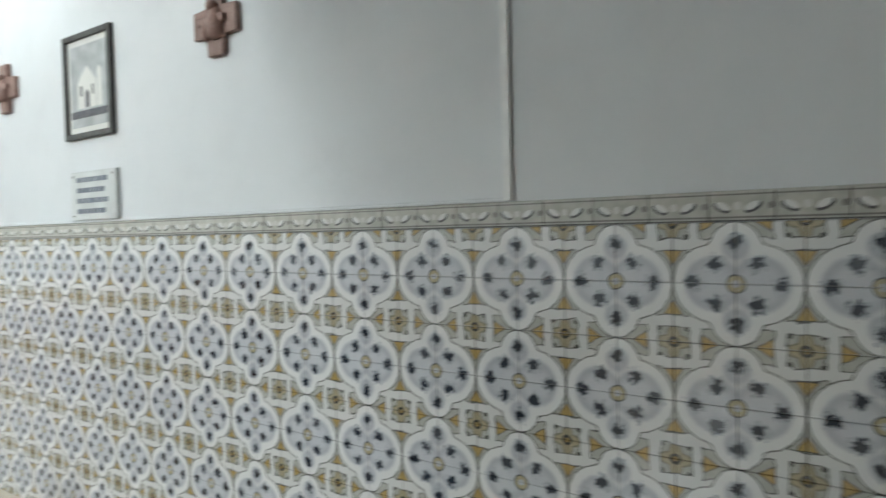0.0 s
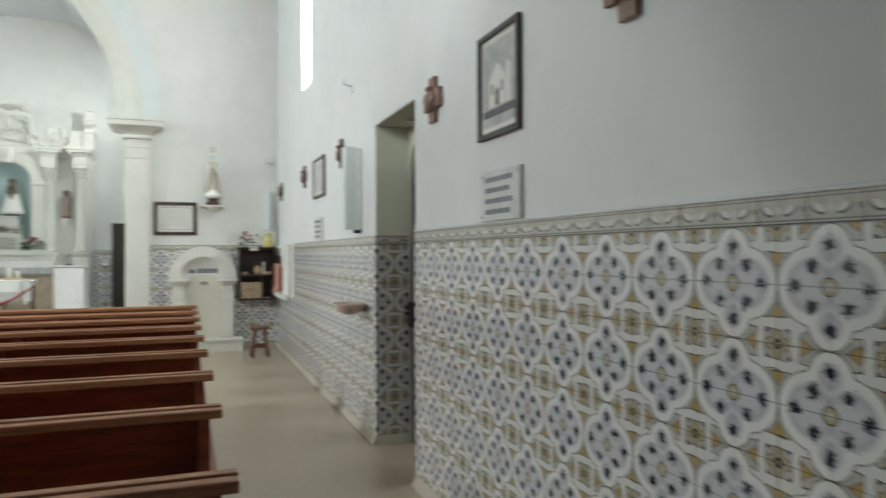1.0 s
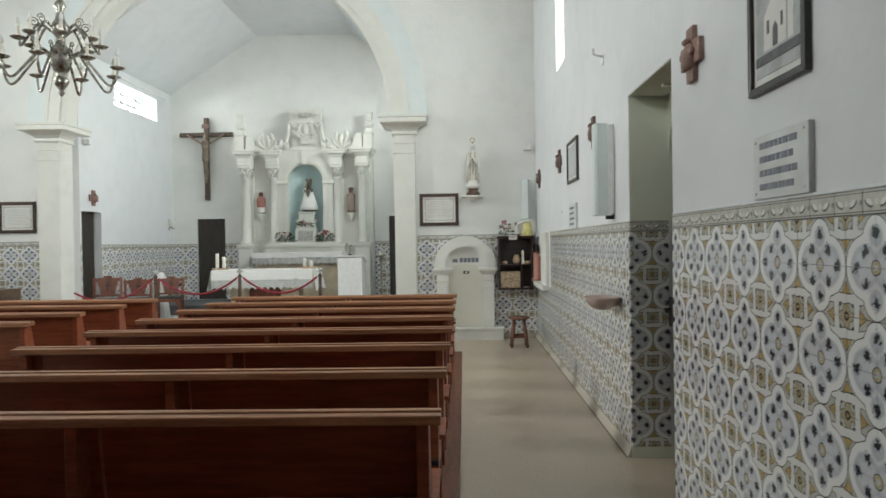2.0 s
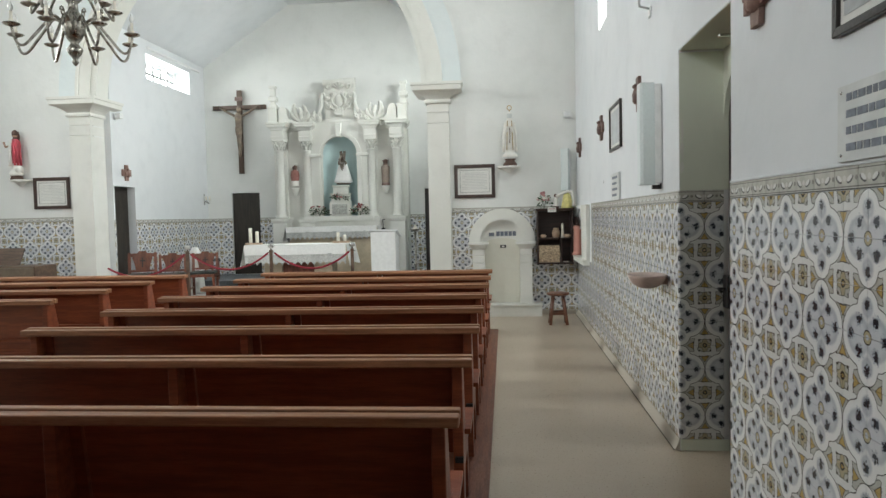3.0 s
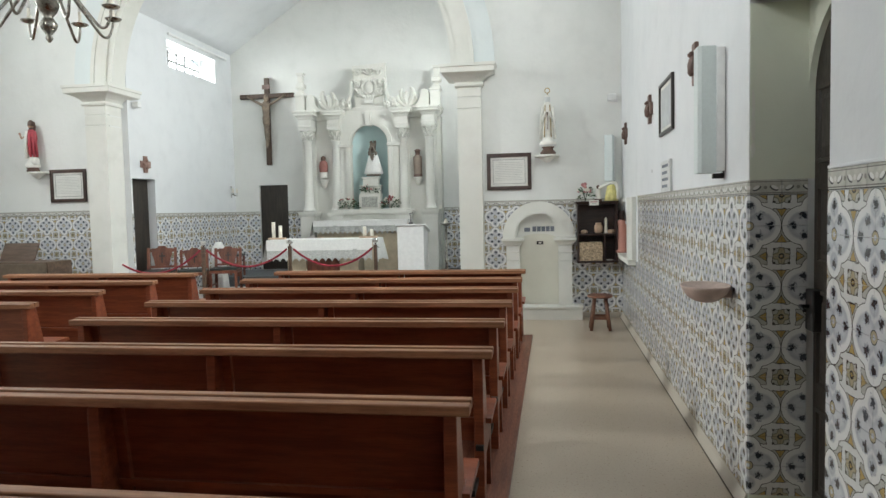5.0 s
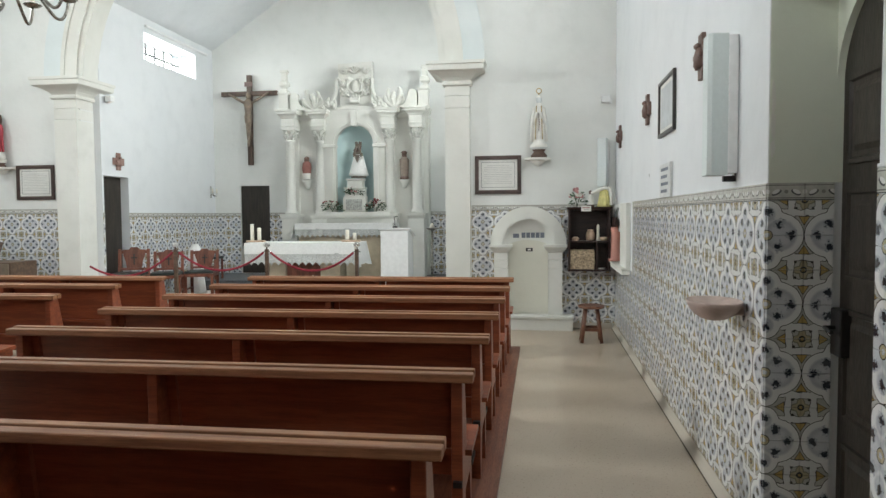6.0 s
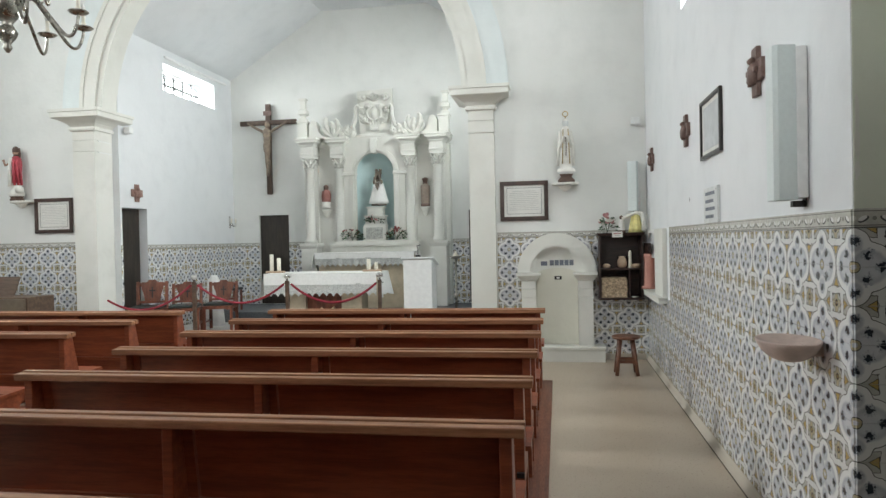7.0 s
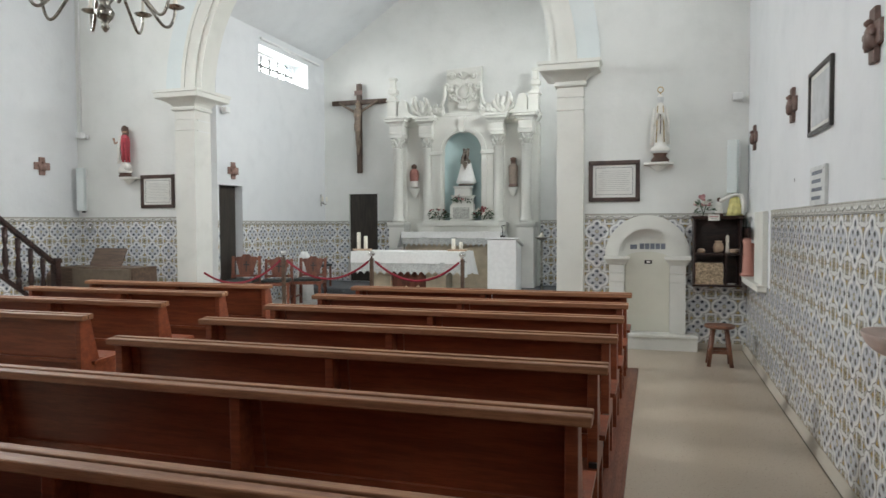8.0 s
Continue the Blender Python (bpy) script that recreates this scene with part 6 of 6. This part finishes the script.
bm = tube(bmesh.new(), [(-0.09, -0.09, 0.02), (-0.05, -0.11, -0.05), (0, -0.02, 0.0), (0.05, -0.11, -0.05), (0.09, -0.09, 0.02)], 0.008, 7)
part("arms", bm, METAL, sc)
part("wall_plate", box(bmesh.new(), -0.02, 0.02, -0.02, -0.001, -0.08, 0.16, 0.004), METAL, sc)
for x in (-0.09, 0.09):
    part("candle_tube", lathe(bmesh.new(), [(0.014, 0.02), (0.014, 0.09), (0.006, 0.11)], (x, -0.09, 0), 10), WAX, sc)

# ---- chandelier ----
ch = thing("chandelier", pose(-4.70, 1.17, 2.87), "two-tier tarnished metal chandelier with scrolled arms and unlit candle bulbs", "chandelier")
body = [(0.008, 0.0), (0.028, 0.03), (0.018, 0.055), (0.05, 0.10), (0.062, 0.135), (0.04, 0.17), (0.03, 0.19), (0.06, 0.23), (0.085, 0.30), (0.09, 0.36), (0.07, 0.42), (0.04, 0.46), (0.035, 0.52), (0.07, 0.56), (0.075, 0.62), (0.04, 0.68), (0.025, 0.75), (0.05, 0.80), (0.02, 0.86), (0.012, 0.92)]
part("body", lathe(bmesh.new(), body, (0, 0, 0), 28, lobes=14, lobe=0.05), PEWTER, ch)
part("chain", tube(bmesh.new(), [(0, 0, 0.92), (0, 0, HIGH - 2.87)], 0.012, 8), PEWTER, ch)


def arm(a, reach, z0, z1, dip):
    d = Vector((math.cos(a), math.sin(a), 0))
    up = Vector((0, 0, 1))
    knots = [(0.06, z0 - 0.03), (0.10, z0 + 0.03), (0.16, z0 + 0.06), (0.22, z0 - 0.01), (0.16 + 0.30 * reach, z0 - 0.55 * dip), (0.12 + 0.55 * reach, z0 - dip), (0.06 + 0.78 * reach, z0 - 1.02 * dip), (reach - 0.012, z0 - 0.72 * dip), (reach, z1), (reach, z1 + 0.03)]
    pts = []
    for p0, p1, p2, p3 in zip(knots, knots[1:], knots[2:], knots[3:]):
        for q in (0.0, 0.25, 0.5, 0.75):
            r, z = [0.5 * (2 * b + (c - a) * q + (2 * a - 5 * b + 4 * c - e) * q * q + (3 * b - a - 3 * c + e) * q ** 3) for a, b, c, e in zip(p0, p1, p2, p3)]
            pts.append(d * r + up * z)
    pts.append(d * reach + up * z1)
    bm = tube(bmesh.new(), pts, 0.013, 7, taper=0.8)
    curl = [d * (0.20 + 0.045 * (1 - i / 20) * math.cos(0.6 * i)) + up * (z0 + 0.07 + 0.045 * (1 - i / 20) * math.sin(0.6 * i)) for i in range(16)]
    tube(bm, curl, 0.006, 6)
    ob = part("arm", bm, PEWTER, ch)
    e = d * reach + up * z1
    part("drip_pan", lathe(bmesh.new(), [(0.012, -0.012), (0.05, 0.0), (0.066, 0.012), (0.062, 0.016), (0.015, 0.008)], e, 18), PEWTER, ob)
    part("candle_sleeve", lathe(bmesh.new(), [(0.018, 0.014), (0.018, 0.045), (0.012, 0.046), (0.012, 0.11)], e, 10), WAX, ob)
    part("bulb", lathe(bmesh.new(), [(0.009, 0.111), (0.018, 0.13), (0.017, 0.15), (0.007, 0.178), (0.002, 0.188)], e, 10), GLASSY, ob, "unlit candle bulb")


for i in range(8):
    arm(radians(10 + 45 * i), 0.475, 0.33, 0.25, 0.215)
for i in range(8):
    arm(radians(32 + 45 * i), 0.32, 0.56, 0.47, 0.14)

# ---- wall tiles, laid last ----
TILE, TH = 0.15, 0.006


def tile_mesh(name, material, w=TILE, h=TILE):
    g = 0.0004
    bm = bmesh.new()
    a = [bm.verts.new(p) for p in ((g, 0, g), (w - g, 0, g), (w - g, 0, h - g), (g, 0, h - g))]
    e = g + 0.0012
    b = [bm.verts.new(p) for p in ((e, -TH, e), (w - e, -TH, e), (w - e, -TH, h - e), (e, -TH, h - e))]
    bm.faces.new(b)
    for i in range(4):
        bm.faces.new((a[i], a[(i + 1) % 4], b[(i + 1) % 4], b[i]))
    bmesh.ops.recalc_face_normals(bm, faces=bm.faces)
    me = bpy.data.meshes.new(name)
    bm.to_mesh(me)
    bm.free()
    me.materials.append(material)
    return me


def cells(u0, u1, z0, z1, size_u, size_z, holes=(), shift=0.0):
    """Whole and cut pieces that fill a stretch of wall."""
    out = []
    nu, nz = math.ceil((u1 - u0 + shift) / size_u - 1e-6), math.ceil((z1 - z0) / size_z - 1e-6)
    for i in range(nu):
        for j in range(nz):
            a, b = max(u0, u0 - shift + i * size_u), min(u1, u0 - shift + (i + 1) * size_u)
            d, c = z1 - j * size_z, max(z0, z1 - (j + 1) * size_z)
            if b - a < 0.012 or d - c < 0.012:
                continue
            mu, mz = (a + b) / 2, (c + d) / 2
            if any(h[0] < mu < h[1] and h[2] < mz < h[3] for h in holes):
                continue
            out.append((a, b, c, d))
    return out


def lay(wall, material, pieces, m, single=lambda a, c: False, name="tile", label=""):
    """m takes (along, out, up) with the glaze on the -y side to the world."""
    whole = {}
    verts, faces = [], []
    for a, b, c, d in pieces:
        w, h = round(b - a, 4), round(d - c, 4)
        if single(a, c):
            if (w, h) not in whole:
                whole[w, h] = tile_mesh(name, material, w, h)
            ob = new(name, whole[w, h])
            ob.matrix_world = m @ pose(a, 0, c)
            ob.parent = wall
            continue
        g, e, n = 0.0004, 0.0016, len(verts)
        verts += [m @ Vector(p) for p in ((a + g, 0, c + g), (b - g, 0, c + g), (b - g, 0, d - g), (a + g, 0, d - g))]
        verts += [m @ Vector(p) for p in ((a + e, -TH, c + e), (b - e, -TH, c + e), (b - e, -TH, d - e), (a + e, -TH, d - e))]
        faces += [(n + 4, n + 5, n + 6, n + 7)] + [(n + i, n + (i + 1) % 4, n + 4 + (i + 1) % 4, n + 4 + i) for i in range(4)]
    if verts:
        me = bpy.data.meshes.new(name + "_field")
        me.from_pydata(verts, [], faces)
        me.materials.append(material)
        ob = new(name + "_field", me)
        ob.parent = wall
        tagged(ob, label or "glazed patterned wall tiles", kind="stuff")


RIGHT = Matrix(((0, 1, 0, 0), (-1, 0, 0, 0), (0, 0, 1, 0), (0, 0, 0, 1)))      # along -y, face to -x
LEFTW = Matrix(((0, -1, 0, 0), (1, 0, 0, 0), (0, 0, 1, 0), (0, 0, 0, 1)))      # along +y, face to +x
STRAIGHT = Matrix.Identity(4)                                                # along +x, face to -y

near_glaze = tile_glaze("tile_glaze_near", 1, -1.345, 1.425)
far_glaze = tile_glaze("tile_glaze_far", 1, 0.0, 1.425)
front_glaze = tile_glaze("tile_glaze_front", 0, -1.745, 1.425)
front_l_glaze = tile_glaze("tile_glaze_front_left", 0, -8.208, 1.425)
jamb_glaze = tile_glaze("tile_glaze_jamb", 0, 0.0, 1.425)
left_glaze = tile_glaze("tile_glaze_left", 1, 5.95, 1.425)
chan_glaze = tile_glaze("tile_glaze_chancel", 1, 6.30, 1.352, 2 * CH_TILE)
back_glaze = tile_glaze("tile_glaze_end", 0, -7.09, 1.352, 2 * CH_TILE)
border_r = border_glaze("border_glaze_side", 1, 0.0, EDGE)
border_f = border_glaze("border_glaze_front", 0, 0.0, EDGE)
border_c = border_glaze("border_glaze_chancel", 1, 0.0, CH_EDGE)
border_b = border_glaze("border_glaze_end", 0, 0.0, CH_EDGE)

at = Matrix.Translation
lay(wall_right, near_glaze, cells(0.985, 7.2, 0.075, EDGE, TILE, TILE, shift=0.09), RIGHT, lambda a, c: a < 4.2, label="blue and ochre glazed medallion tiles")
lay(wall_right, border_r, cells(0.985, 7.2, EDGE, DADO, TILE, 0.075), RIGHT, lambda a, c: False, "border_tile", "grey and white leaf border tiles")
lay(wall_right, far_glaze, cells(-4.35, 0.0, 0.075, EDGE, TILE, TILE), RIGHT, lambda a, c: a > -0.9, label="blue and ochre glazed medallion tiles")
lay(wall_right, far_glaze, cells(-6.07, -4.35, 0.075, 0.9, TILE, TILE), RIGHT, label="blue and ochre glazed medallion tiles below the niche")
lay(wall_right, border_r, cells(-4.35, 0.0, EDGE, DADO, TILE, 0.075), RIGHT, name="border_tile", label="grey and white leaf border tiles")
lay(wall_right, jamb_glaze, cells(0.0, 0.27, 0.075, EDGE, TILE, TILE), STRAIGHT, lambda a, c: True)
lay(wall_right, border_f, cells(0.0, 0.27, EDGE, DADO, TILE, 0.075), STRAIGHT, name="border_tile", label="grey and white leaf border tiles")
m = at((0, FRONT_Y, 0))
gap = [(-1.58, -0.69, 0, 1.05)]
lay(wall_front, front_glaze, cells(-1.895, 0.0, 0.075, EDGE, TILE, TILE, gap), m, label="blue and ochre glazed medallion tiles")
lay(wall_front, border_f, cells(-1.895, 0.0, EDGE, DADO, TILE, 0.075), m, name="border_tile", label="grey and white leaf border tiles")
lay(wall_front, front_l_glaze, cells(LEFT, -7.99, 0.075, EDGE, TILE, TILE), m, label="blue and ochre glazed medallion tiles")
lay(wall_front, border_f, cells(LEFT, -7.99, EDGE, DADO, TILE, 0.075), m, name="border_tile", label="grey and white leaf border tiles")
m = at((LEFT, 0, 0)) @ LEFTW
lay(wall_left, left_glaze, cells(1.0, FRONT_Y, 0.075, EDGE, TILE, TILE), m, label="blue and ochre glazed medallion tiles")
lay(wall_left, border_r, cells(1.0, FRONT_Y, EDGE, DADO, TILE, 0.075), m, name="border_tile", label="grey and white leaf border tiles")
m = at((CH_L, 0, 0)) @ LEFTW
for a, b in ((FRONT_Y + 0.30, ldoor[0]), (ldoor[1], CH_Y)):
    lay(chancel_left, chan_glaze, cells(a, b, CH_Z, CH_EDGE, CH_TILE, CH_TILE), m, label="blue and ochre glazed medallion tiles")
    lay(chancel_left, border_c, cells(a, b, CH_EDGE, CH_DADO, TILE, 0.07), m, name="border_tile", label="grey leaf border tiles")
m = at((0, CH_Y, 0))
for a, b in ((CH_L, bdoors[0][0]), (bdoors[0][1], -5.85), (-3.17, bdoors[1][0]), (bdoors[1][1], CH_R)):
    lay(chancel_back, back_glaze, cells(a, b, PREDELLA, CH_EDGE, CH_TILE, CH_TILE), m, label="blue and ochre glazed medallion tiles")
    lay(chancel_back, border_b, cells(a, b, CH_EDGE, CH_DADO, TILE, 0.07), m, name="border_tile", label="grey leaf border tiles")
